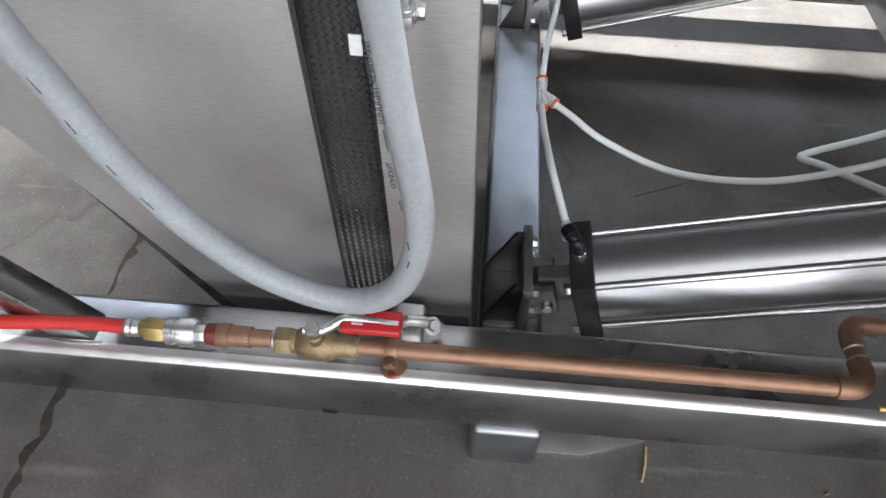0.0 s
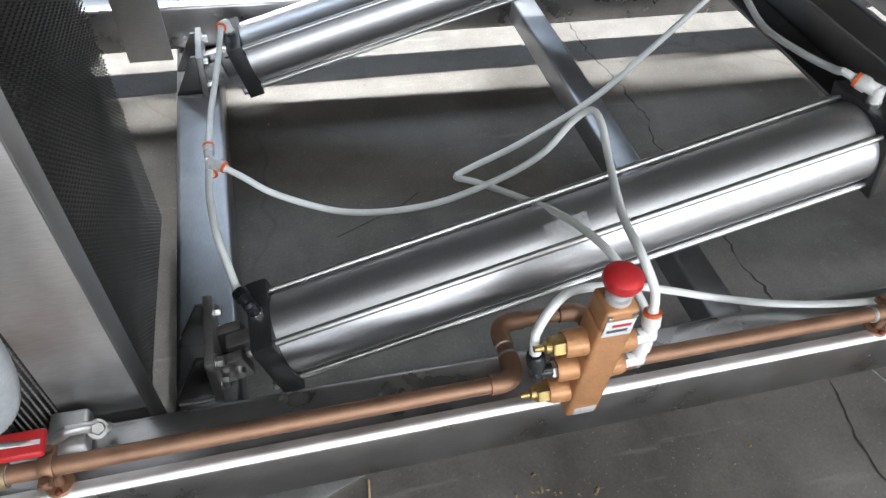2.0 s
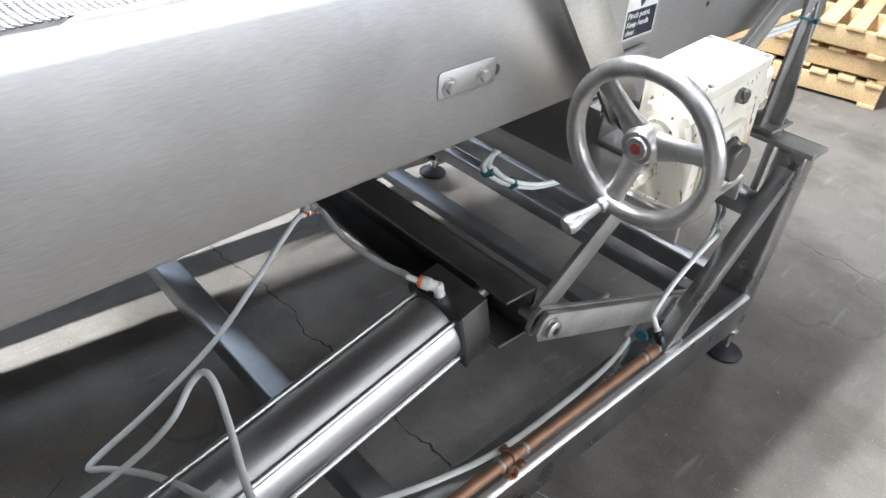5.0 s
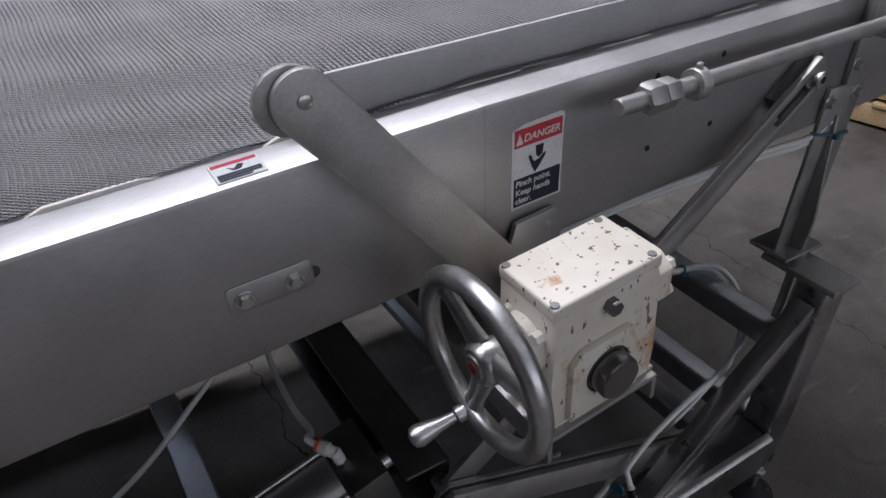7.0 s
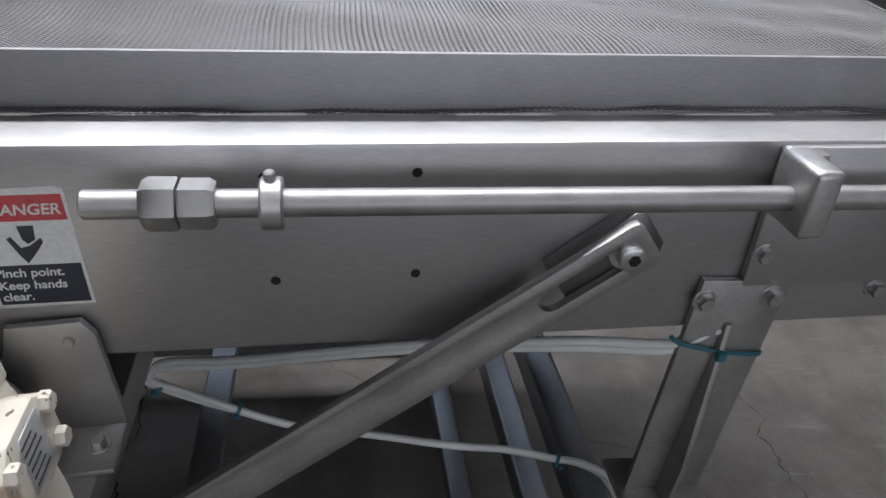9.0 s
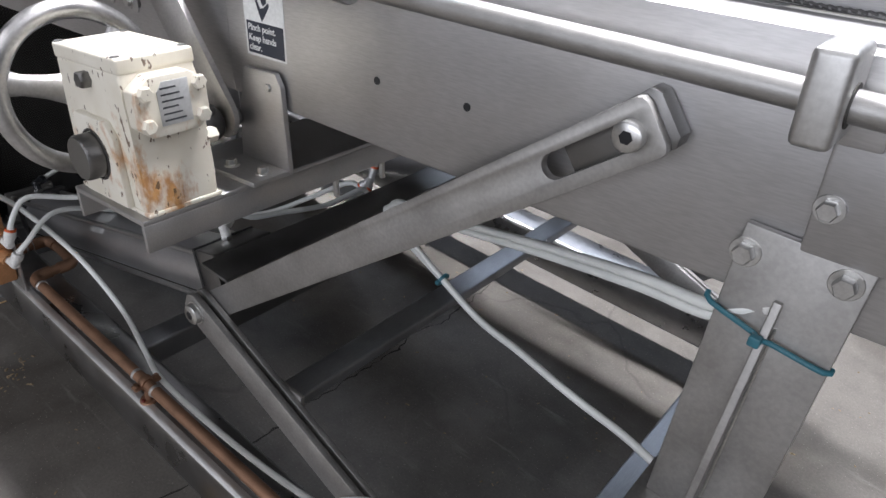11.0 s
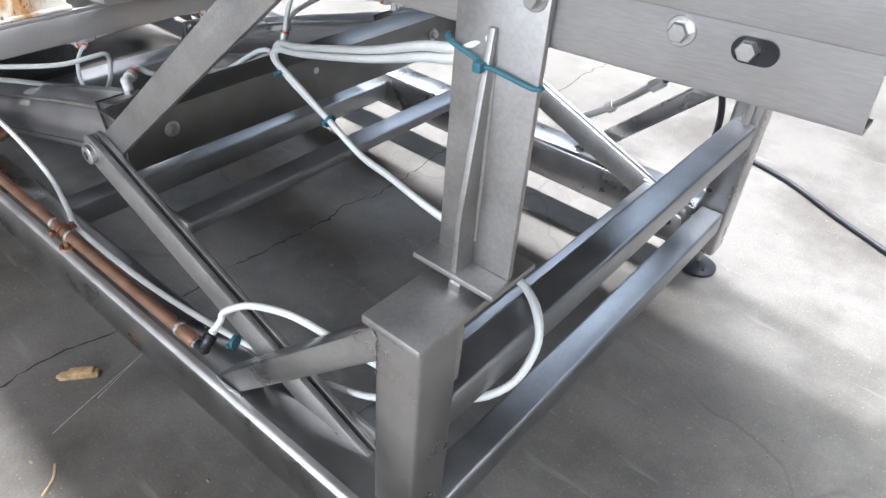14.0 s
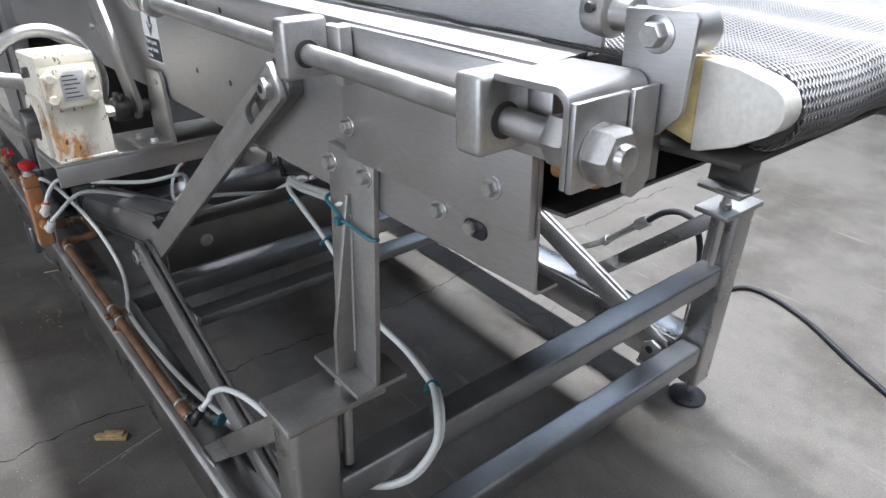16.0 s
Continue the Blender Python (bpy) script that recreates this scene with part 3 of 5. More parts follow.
def slotted_arm(near):
    f = (lambda y: y) if near else far
    t = thing("slotted_arm", (1.39, f(0.098), 0.5), "flat stainless arm with a long slot, bolted to the conveyor side", "arm", "slotted lift arms")
    a, b = Vector((1.376, 0.500)), Vector((2.103, 1.103))
    d = (b - a).normalized()
    n = Vector((-d.y, d.x))
    L = (b - a).length
    out = []
    for s, w in ((0.0, -0.027), (L - 0.009, -0.029), (L - 0.003, -0.0265), (L, -0.020), (L, 0.020), (L - 0.003, 0.0265), (L - 0.009, 0.029), (0.0, 0.027)):
        q = a + d * s + n * w
        out.append((q.x, q.y))
    c = a + d * (L - 0.073)
    ang = math.atan2(d.y, d.x)
    y0, y1 = sorted((f(0.092), f(0.103)))
    part("flat_bar", holed(out, [stadium(c.x, c.y, 0.045, 0.0135, ang)], y0, y1), M_PLATE, t)
    p = a + d * (L - 0.026)
    sb = part("slot_bolt", turned((p.x, f(0.127), p.y), (p.x, f(0.080), p.y), [(0, 0.0115), (0.58, 0.0115), (0.60, 0.0205), (0.66, 0.0205), (0.67, 0.0145), (0.97, 0.0145), (1, 0.0125)], 32), M_CHROME, t)
    part("bolt_socket", rod((p.x, f(0.0802), p.y), (p.x, f(0.0792), p.y), 0.0068, 6, 0.0002), M_BLACKP, sb)
    y0, y1 = sorted((f(0.1035), f(0.1265)))
    back = []
    for s, w in ((L - 0.105, -0.026), (L + 0.001, -0.027), (L + 0.009, -0.019), (L + 0.009, 0.023), (L + 0.002, 0.031), (L - 0.105, 0.026)):
        q = a + d * s + n * w
        back.append((q.x, q.y))
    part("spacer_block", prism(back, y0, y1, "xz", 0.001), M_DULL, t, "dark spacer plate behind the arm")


slotted_arm(True)
slotted_arm(False)


# ---- air cylinders ----
def air_cylinder(near):
    f = (lambda y: y) if near else far
    yc = f(0.2225)
    t = thing("air_cylinder", (0.7, yc, 0.1), "long polished tie-rod air cylinder with black end heads", "air cylinder", "lift air cylinders")
    a, b = Vector((0.268, yc, 0.163)), Vector((1.308, yc, 0.474))
    d = (b - a).normalized()
    L = (b - a).length
    up = Vector((-d.z, 0, d.x))
    m = Matrix((( d.x, 0, up.x, a.x), (0, 1, 0, a.y), (d.z, 0, up.z, a.z), (0, 0, 0, 1)))

    def placed(bm):
        bm.transform(m)
        return bm

    part("rear_head", placed(box((0, -0.069, -0.069), (0.036, 0.069, 0.069), 0.003)), M_DARKSTEEL, t, "black square rear head")
    part("barrel", placed(turned((0.034, 0, 0), (L - 0.066, 0, 0), [(0, 0.0660), (1, 0.0660)], 64)), M_BARREL, t)
    part("front_head", placed(box((L - 0.068, -0.069, -0.069), (L, 0.069, 0.069), 0.0025)), M_DULL, t)
    part("head_flange", placed(box((L - 0.074, -0.0715, -0.0715), (L - 0.066, 0.0715, 0.0715), 0.001)), M_DARKSTEEL, t)
    for sy in (-1, 1):
        for sz in (-1, 1):
            part("tie_rod", placed(rod((0.004, sy * 0.0530, sz * 0.0530), (L - 0.06, sy * 0.0530, sz * 0.0530), 0.0058, 12)), M_CHROME, t)
            part("tie_rod_nut", placed(hexed((0.0, sy * 0.0530, sz * 0.0530), (-0.011, sy * 0.0530, sz * 0.0530), 0.0095)), M_CHROME, t)
    part("piston_rod", placed(rod((L - 0.002, 0, 0), (L + 0.078, 0, 0), 0.0165, 24)), M_CHROME, t)
    part("rear_tang", placed(join(box((-0.055, -0.014, -0.030), (0.002, 0.014, 0.030), 0.003), box((-0.085, -0.040, -0.026), (-0.03, -0.020, 0.026), 0.003), box((-0.085, 0.020, -0.026), (-0.03, 0.040, 0.026), 0.003))), M_PLATE, t)
    part("tang_pin", placed(rod((-0.045, -0.052, 0.0), (-0.045, 0.052, 0.0), 0.009, 16)), M_CHROME, t)
    label = placed(turned((0.482, 0, 0), (0.552, 0, 0), [(0, 0.0664), (1, 0.0664)], 64))
    keep = m.inverted()
    bmesh.ops.delete(label, geom=[fc for fc in label.faces if not (30 < math.degrees(math.atan2((keep @ fc.calc_center_median()).z, -(keep @ fc.calc_center_median()).y)) < 78)], context="FACES")
    part("maker_plate", label, M_LABEL, t, "pale paper label on the barrel")
    # rear mount on the floor beam
    b2 = thing("cylinder_mount", (0.18, yc, 0.1125), "dark welded steel mount with gussets on the floor beam", "mount", "cylinder mounts")
    part("mount_plate", box((0.180, yc - 0.068, 0.1125), (0.194, yc + 0.068, 0.216), 0.001), M_PLATE, b2)
    for s in (-1, 1):
        part("gusset", prism([(0.120, 0.1128), (0.1805, 0.1128), (0.1805, 0.212), (0.168, 0.212)], yc + s * 0.052 - 0.004, yc + s * 0.052 + 0.004, "xz", 0.0008), M_DULL, b2)
        for z in (0.135, 0.195):
            bolt(b2, (0.194, yc + s * 0.050, z), (1, 0, 0), 0.0095, 0.010)
    part("weld_bead", sweep([(0.125, yc - 0.062, 0.114), (0.15, yc - 0.0635, 0.1145), (0.178, yc - 0.062, 0.114)], 0.003, 6), M_CHROME, b2)
    return a, d, up


CYL_A, CYL_D, CYL_UP = air_cylinder(True)
air_cylinder(False)


# ---- conveyor, tilted a little ----
TILT = 4.3
CV = pose(1.487, 0, 0.920, 0, -TILT, 0)
conveyor = thing("mesh_belt_conveyor", (0, 0, 0), "stainless wire-mesh belt conveyor on lift links", "conveyor", m=CV)


def cpart(name, bm, mat, label="", parent=None):
    return part(name, bm, mat, parent or conveyor, label, True)


def channel_profile(f):
    pts = [(0.162, 0.0), (0.133, 0.0), (0.1285, 0.0015), (0.127, 0.006), (0.127, 0.2285), (0.1285, 0.2340), (0.133, 0.2360), (0.183, 0.2390),
           (0.183, 0.2355), (0.134, 0.2325), (0.1315, 0.2285), (0.1305, 0.008), (0.134, 0.0035), (0.162, 0.0035)]
    return [(f(y), w) for y, w in pts]


SEAM = -0.047


def fall(u, lift=0.0075):
    """The frame beyond the panel seam falls a little against the first section."""
    return lift - 0.022 * (max(u, SEAM) - SEAM)


def sloped(bm, lift=0.0075):
    for v in bm.verts:
        v.co.z += fall(v.co.x, lift)
    return bm


for f in (lambda y: y, far):
    for u0, u1 in ((-1.75, SEAM - 0.0002), (SEAM + 0.0002, 1.091)):
        cpart("side_plate", sloped(prism(channel_profile(f), u0, u1, "yz")), M_STEEL)
        cpart("belt_ledge", sloped(box((u0, min(f(0.1832), f(0.2128)), 0.2275), (u1, max(f(0.1832), f(0.2128)), 0.2347), 0)), M_STEEL)
cpart("end_plate", prism([(0.760, 0.053), (1.089, 0.046), (1.089, 0.211), (1.083, 0.2145), (0.764, 0.2215), (0.760, 0.218)], 0.1168, 0.1268, "xz", 0.0022), M_STEEL)
for u0, u1 in ((-1.75, SEAM), (SEAM, 1.227)):
    cpart("slider_bed", sloped(box((u0, 0.2130, 0.2075), (u1, 1.067, 0.2350), 0)), M_UNDER, "worn grey bed under the belt")
cpart("return_pan", box((-1.75, 0.135, 0.076), (1.118, 1.145, 0.080), 0), M_UNDER)
for u in (-1.0, -0.2, 0.6, 1.0):
    cpart("cross_tie", rod((u, 0.131, 0.14), (u, 1.149, 0.14), 0.016, 16), M_TUBE)
cpart("end_roller", rod((1.247, 0.213, 0.190), (1.247, 1.067, 0.190), 0.0295, 32), M_BED)
# wear strips that stick up beside the belt
u = -1.281
while u < 1.05:
    cpart("wear_strip", sloped(prism([(u, 0.230), (u + 0.130, 0.230), (u + 0.130, 0.238), (u + 0.112, 0.2440), (u + 0.018, 0.2440), (u, 0.238)], 0.1835, 0.1892, "xz", 0.0012), 0.0075 if u < -0.1 else 0.004), M_UHMW)
    u += 0.2435
# guide rail on the belt side
cpart("guide_rail", sloped(box((-0.268, 0.190, 0.2425), (1.10, 0.196, 0.3005), 0.0012)), M_SATIN, "flat stainless guide rail along the belt")


def wire_belt():
    """Woven spiral wire, row after row, over the bed and round the end roller."""
    verts, faces = [], []
    pitch, loop, r = 0.0074, 0.0062, 0.00118
    rows = []
    u = -1.70
    while u < 1.244:
        rows.append((u, 0.2415 + fall(u), 1.0, 0.0))
        u += pitch
    n = int(math.pi * 0.0320 / pitch)
    for k in range(n + 1):
        a = math.pi * k / n
        rows.append((1.247 + 0.0320 * math.sin(a), 0.190 + 0.0320 * math.cos(a), math.cos(a), math.sin(a)))
    y0, y1 = 0.1865, 1.0935
    turns = int((y1 - y0) / loop)
    sect = ((r, 0.0), (-0.5 * r, 0.87 * r), (-0.5 * r, -0.87 * r))
    for k, (cu, cw, ca, sa) in enumerate(rows):
        wob = 0.0016 * math.sin(k * 0.21) + 0.001 * math.sin(k * 0.043 + 1.0)
        lift = 0.0012 * math.sin(k * 0.35)
        prev = None
        for j in range(turns * 4 + 1):
            y = y0 + wob + loop * j / 4
            if cu > 1.167 and not 0.2135 < y < 1.0665:
                prev = None
                continue
            ph = math.pi * j / 2
            along = 0.0062 * math.cos(ph) + 0.0020 * math.sin(y * 21 + k * 0.05)
            high = 0.0018 * math.sin(ph) + lift * math.sin(y * 9.0 + k * 0.07) + 0.0019 * math.sin(cu * 11.0 + y * 34.0 + 1.4 * math.sin(y * 6.0 + cu * 3.0)) * ca
            pu, pw = cu + along * ca + high * sa, cw - along * sa + high * ca
            i = len(verts)
            for p, q in sect:
                verts.append((pu + (p * sa) * 1.0 + q * 0.35 * ca, y + q, pw + p * ca - q * 0.35 * sa))
            if prev is not None:
                for e in range(3):
                    g = (e + 1) % 3
                    faces.append((prev + e, prev + g, i + g, i + e))
            prev = i
    me = bpy.data.meshes.new("wire_belt")
    me.from_pydata(verts, [], faces)
    me.materials.append(M_WIRE)
    me.polygons.foreach_set("use_smooth", [True] * len(me.polygons))
    ob = new("wire_belt", me)
    ob.parent = conveyor
    WORLD[ob.name] = CV
    tagged(ob, "woven stainless spiral-wire belt", kind="stuff")


wire_belt()

# slotted cover plate with two bolts
def rounded(cx, cy, hx, hy, r):
    return [(cx + sx * (hx - r) + r * math.cos(a), cy + sy * (hy - r) + r * math.sin(a)) for sx, sy, q in ((1, 1, 0), (-1, 1, 90), (-1, -1, 180), (1, -1, 270)) for a in (radians(q), radians(q + 45), radians(q + 90))]


cpart("slot_cover", prism(rounded(-0.348, 0.103, 0.052, 0.0190, 0.006), 0.1252, 0.1268, "xz", 0.0006), M_STEEL)
# dark inlay painted as the shade inside the slot's open end
cpart("slot_shadow", prism(stadium(-0.2985, 0.101, 0.003, 0.0085), 0.1262, 0.1268, "xz"), M_BED)
bolt(conveyor, (-0.381, 0.1252, 0.100), (0, -1, 0), 0.0085, 0.006, local=True)
bolt(conveyor, (-0.320, 0.1252, 0.1005), (0, -1, 0), 0.0085, 0.006, local=True)
# black discs on the plate, painted as the dark of drilled holes
for u, w in ((0.255, 0.088), (0.395, 0.088), (0.395, 0.203), (0.255, 0.203)):
    cpart("drilled_hole", rod((u, 0.1272, w), (u, 0.1262, w), 0.0050, 16, 0.0002), M_BLACKP)
for u, w in ((0.940, 0.032), (1.037, 0.089), (0.772, 0.096)):
    bolt(conveyor, (u, 0.1265 if w < 0.06 else 0.1168, w), (0, -1, 0), 0.0088, 0.008, local=True)
# black inlay painted as the shade inside this slot
cpart("slot_shadow", prism(stadium(1.001, 0.028, 0.008, 0.0105), 0.1258, 0.1268, "xz"), M_BLACKP)
bolt(conveyor, (0.996, 0.1262, 0.0285), (0, -1, 0), 0.0088, 0.008, False, local=True)

# belt tension rod with blocks, nuts and the end bracket
rod_at = lambda u: 0.213 - 0.0358 * (u - 0.15)
cpart("tension_rod", rod((0.118, 0.068, rod_at(0.118)), (1.162, 0.072, rod_at(1.162)), 0.0122, 28), M_ZINC, "long dull belt tension rod")
cpart("rod_nut", hexed((0.192, 0.068, rod_at(0.192)), (0.164, 0.068, rod_at(0.164)), 0.0225), M_ZINC)
cpart("rod_nut", hexed((0.194, 0.068, rod_at(0.194)), (0.222, 0.068, rod_at(0.222)), 0.0215), M_ZINC)
cpart("rod_collar", turned((0.257, 0.068, rod_at(0.257)), (0.276, 0.068, rod_at(0.276)), [(0, 0.021), (0.1, 0.0225), (0.9, 0.0225), (1, 0.021)], 28), M_ALU)
cpart("collar_screw", rod((0.2665, 0.068, rod_at(0.266) + 0.018), (0.2665, 0.068, rod_at(0.266) + 0.030), 0.005, 12), M_ZINC)
for u0, u1 in ((0.741, 0.770), (1.066, 1.100)):
    wm = rod_at((u0 + u1) / 2)
    blk = cpart("rod_block", box((u0, 0.040, wm - 0.029), (u1, 0.100, wm + 0.041), 0.006, 3), M_ALU, "rounded metal rod block")
    cpart("block_flange", box((u0 + 0.012, 0.0985, wm - 0.038), (u1 + 0.026, 0.1165, wm + 0.030), 0.003), M_STEEL)
    cpart("rod_bore", turned((u1 - 0.002, 0.069, wm), (u1 + 0.0012, 0.069, wm), [(0, 0.0165), (1, 0.0162)], 24), M_BED, "", blk)
# bracket bent from one sheet: a flat top, a round bend and a face that carries the nut
bend = [(1.100, 0.2215), (1.168, 0.2215)] + [(1.168 + 0.014 * math.sin(radians(15 * k)), 0.2075 + 0.014 * math.cos(radians(15 * k))) for k in range(1, 7)]
bend += [(1.182, 0.142), (1.176, 0.142)] + [(1.168 + 0.008 * math.sin(radians(90 - 15 * k)), 0.2075 + 0.008 * math.cos(radians(90 - 15 * k))) for k in range(0, 7)] + [(1.100, 0.2155)]
cpart("end_bracket", prism(bend, 0.054, 0.150, "xz", 0.0008), M_STEEL, "bent stainless end bracket")
cpart("bracket_plate", box((1.1826, 0.0535, 0.141), (1.1886, 0.119, 0.212), 0.0015), M_STEEL)
cpart("bracket_tab", prism([(0.1165, 0.214), (0.1485, 0.214), (0.1485, 0.136), (0.141, 0.126), (0.126, 0.122), (0.1165, 0.128)], 1.189, 1.194, "yz", 0.001), M_STEEL)
cpart("bracket_tab", box((1.1825, 0.1515, 0.128), (1.188, 0.168, 0.196), 0.001), M_DULL)
cpart("rod_nut", hexed((1.155, 0.073, rod_at(1.156)), (1.1755, 0.073, rod_at(1.174)), 0.0225), M_ZINC)
cpart("washer", rod((1.1886, 0.083, 0.170), (1.1912, 0.083, 0.170), 0.0235, 32), M_ZINC)
cpart("end_nut", hexed((1.1912, 0.083, 0.170), (1.212, 0.083, 0.170), 0.0240), M_CHROME, "large bright hexagon nut")
cpart("rod_end", turned((1.210, 0.083, 0.170), (1.219, 0.083, 0.170), [(0, 0.0122), (0.7, 0.0122), (0.95, 0.0105), (1, 0.007)], 28), M_CHROME)
cpart("lug_plate", prism([(1.176, 0.168), (1.192, 0.170), (1.211, 0.188), (1.2135, 0.194), (1.2175, 0.264), (1.213, 0.270), (1.151, 0.268), (1.153, 0.168)], 0.1520, 0.1580, "xz", 0.0012), M_STEEL)
bolt(conveyor, (1.184, 0.1520, 0.2505), (0, -1, 0), 0.0105, 0.012, local=True)
cpart("lug_shaft", rod((1.1905, 0.157, 0.2505), (1.1905, 0.205, 0.2505), 0.019, 24), M_ZINC)
collar = cpart("shaft_collar", turned((1.085, 0.193, 0.2575), (1.133, 0.193, 0.2565), [(0, 0.020), (0.3, 0.0225), (0.55, 0.0225), (0.6, 0.016), (1, 0.016)], 24), M_ALU)
cpart("collar_screw", rod((1.100, 0.171, 0.262), (1.100, 0.166, 0.263), 0.005, 12), M_DARKSTEEL, "", collar)
cpart("collar_rod", rod((1.131, 0.193, 0.2565), (1.188, 0.193, 0.253), 0.009, 16), M_ZINC)
tip = [(1.259 + 0.022 * math.cos(a), 0.199 + 0.022 * math.sin(a)) for a in [radians(-58 + 16 * k) for k in range(9)]]
cpart("belt_end_guide", prism([(1.2075, 0.153), (1.246, 0.166)] + tip + [(1.238, 0.228), (1.2075, 0.2310)], 0.182, 0.210, "xz", 0.002), M_UHMW, "ivory plastic guide at the belt end")
cpart("guide_block", prism([(1.180, 0.167), (1.2070, 0.159), (1.2070, 0.2300), (1.180, 0.227)], 0.184, 0.212, "xz", 0.002), M_UHMWY, "yellowed plastic guide block")
cpart("bearing_block", box((1.093, 0.1345, 0.112), (1.150, 0.185, 0.180), 0.006, 3), M_RUSTY, "rusty brown bearing block")
cpart("bearing_cap", turned((1.112, 0.152, 0.179), (1.112, 0.152, 0.205), [(0, 0.014), (0.4, 0.014), (0.5, 0.009), (1, 0.008)], 16), M_RUSTY)
# thin dark strip below the belt end
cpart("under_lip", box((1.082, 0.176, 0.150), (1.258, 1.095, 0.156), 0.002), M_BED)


# ---- stickers ----
def flat(outline, d, plane="xz", thick=0.0003):
    return prism(outline, d - thick, d, plane)


def rect(u0, w0, u1, w1):
    return [(u0, w0), (u1, w0), (u1, w1), (u0, w1)]


def lettering(text, size, u, w, y, slant=0.0):
    """Words as flat letters that face -y, in the conveyor's own measure."""
    cu = bpy.data.curves.new("lettering", "FONT")
    cu.body, cu.size, cu.extrude, cu.shear, cu.offset = text, size, 0.00015, slant, 0.00025
    ob = bpy.data.objects.new("lettering", cu)
    me = bpy.data.meshes.new_from_object(ob)
    bm = bmesh.new()
    bm.from_mesh(me)
    for v in bm.verts:
        x, yy, z = v.co
        v.co = (u + x, y - z, w + yy)
    bpy.data.objects.remove(ob)
    return bm


danger = thing("danger_sticker", (0, 0, 0), "red, white and navy danger sticker on the conveyor side", "sticker", m=CV)
U0, U1, W0, W1 = -0.004, 0.083, 0.073, 0.200
S = lambda nm, bm, mat, on=danger: part(nm, bm, mat, on, local=True)
S("backing", flat([(U0, W0), (U1, W0 + 0.001), (U1, W1 - 0.001), (U1 - 0.006, W1 + 0.002), (U0 + 0.02, W1), (U0 + 0.006, W1 - 0.004), (U0, W1 - 0.006)], 0.1268), M_STW)
band = S("red_band", flat(rect(U0 + 0.004, W1 - 0.032, U1 - 0.003, W1 - 0.006), 0.1264), M_STR)
navy = S("navy_field", flat(rect(U0 + 0.004, W0 + 0.004, U1 - 0.003, W0 + 0.048), 0.1264), M_STB)
S("lettering", lettering("DANGER", 0.0152, U0 + 0.0185, W1 - 0.0255, 0.1260, 0.18), M_STW, band)
S("warning_triangle", flat([(U0 + 0.006, W1 - 0.028), (U0 + 0.018, W1 - 0.028), (U0 + 0.012, W1 - 0.012)], 0.1260), M_STW, band)
S("lettering", lettering("Pinch point.", 0.0128, U0 + 0.0065, W0 + 0.0355, 0.1260, 0.12), M_STW, navy)
S("lettering", lettering("Keep hands", 0.0128, U0 + 0.0065, W0 + 0.0215, 0.1260, 0.12), M_STW, navy)
S("lettering", lettering("clear.", 0.0128, U0 + 0.0065, W0 + 0.0085, 0.1260, 0.12), M_STW, navy)
cu0, cw0 = (U0 + U1) / 2, W0 + 0.071
S("pictogram", flat([(cu0 - 0.016, cw0 + 0.006), (cu0 - 0.012, cw0 + 0.008), (cu0 - 0.006, cw0 - 0.004), (cu0 + 0.002, cw0 - 0.002), (cu0 + 0.013, cw0 + 0.006), (cu0 + 0.014, cw0 + 0.001), (cu0 + 0.004, cw0 - 0.012), (cu0 - 0.004, cw0 - 0.021), (cu0 - 0.009, cw0 - 0.012)], 0.1264), M_STB)
S("pictogram", flat([(cu0 - 0.004, cw0 + 0.019), (cu0 + 0.010, cw0 + 0.019), (cu0 + 0.008, cw0 + 0.004), (cu0 + 0.001, cw0), (cu0 - 0.003, cw0 + 0.005)], 0.1264), M_STB)

small = thing("small_danger_sticker", (0, 0, 0), "small red and white warning sticker on the top flange", "sticker",
              m=CV @ pose(-0.347, 0.1535, 0.2456, 4.2, 0, 0))
for nm, bm, mat in (("backing", prism(rect(-0.027, -0.0185, 0.027, 0.0185), -0.001, 0.0009, "xy"), M_STW),
                    ("red_band", prism(rect(-0.025, 0.0115, 0.025, 0.0175), 0.0009, 0.0012, "xy"), M_STR),
                    ("pictogram", prism([(-0.010, 0.006), (-0.003, 0.002), (0.003, 0.009), (0.009, 0.007), (0.004, -0.001), (-0.004, -0.002)], 0.0009, 0.0012, "xy"), M_STB),
                    ("text_bar", prism(rect(-0.024, -0.0078, 0.024, -0.0040), 0.0009, 0.0012, "xy"), M_STB),
                    ("text_bar", prism(rect(-0.024, -0.0124, 0.024, -0.0086), 0.0009, 0.0012, "xy"), M_STB),
                    ("text_bar", prism(rect(-0.024, -0.0170, 0.012, -0.0132), 0.0009, 0.0012, "xy"), M_STB)):
    part(nm, bm, mat, small, local=True)


# ---- lift arm of the guide rail, gearbox, shelf and handwheel ----
lift_arm = thing("lift_arm", (1.455, 0.088, 0.905), "wide flat stainless arm with rounded ends", "arm")
aa, ab = Vector((1.4625, 0.904)), Vector((1.177, 1.226))
ad = (ab - aa)
part("arm_plate", prism(stadium((aa.x + ab.x) / 2, (aa.y + ab.y) / 2, ad.length / 2, 0.034, math.atan2(ad.y, ad.x), 16), 0.083, 0.092, "xz", 0.0012), M_PLATE, lift_arm)
part("arm_screw", turned((1.177, 0.092, 1.228), (1.177, 0.080, 1.228), [(0, 0.008), (0.9, 0.008), (1, 0.006)], 20), M_CHROME, lift_arm)
part("cross_shaft", rod((1.172, 0.091, 1.226), (1.172, 0.110, 1.226), 0.013, 24), M_CHROME, lift_arm)
part("edge_plate", prism(stadium(1.166, 1.226, 0.001, 0.036, 0), 0.0925, 0.1005, "xz", 0.001), M_PLATE, lift_arm)

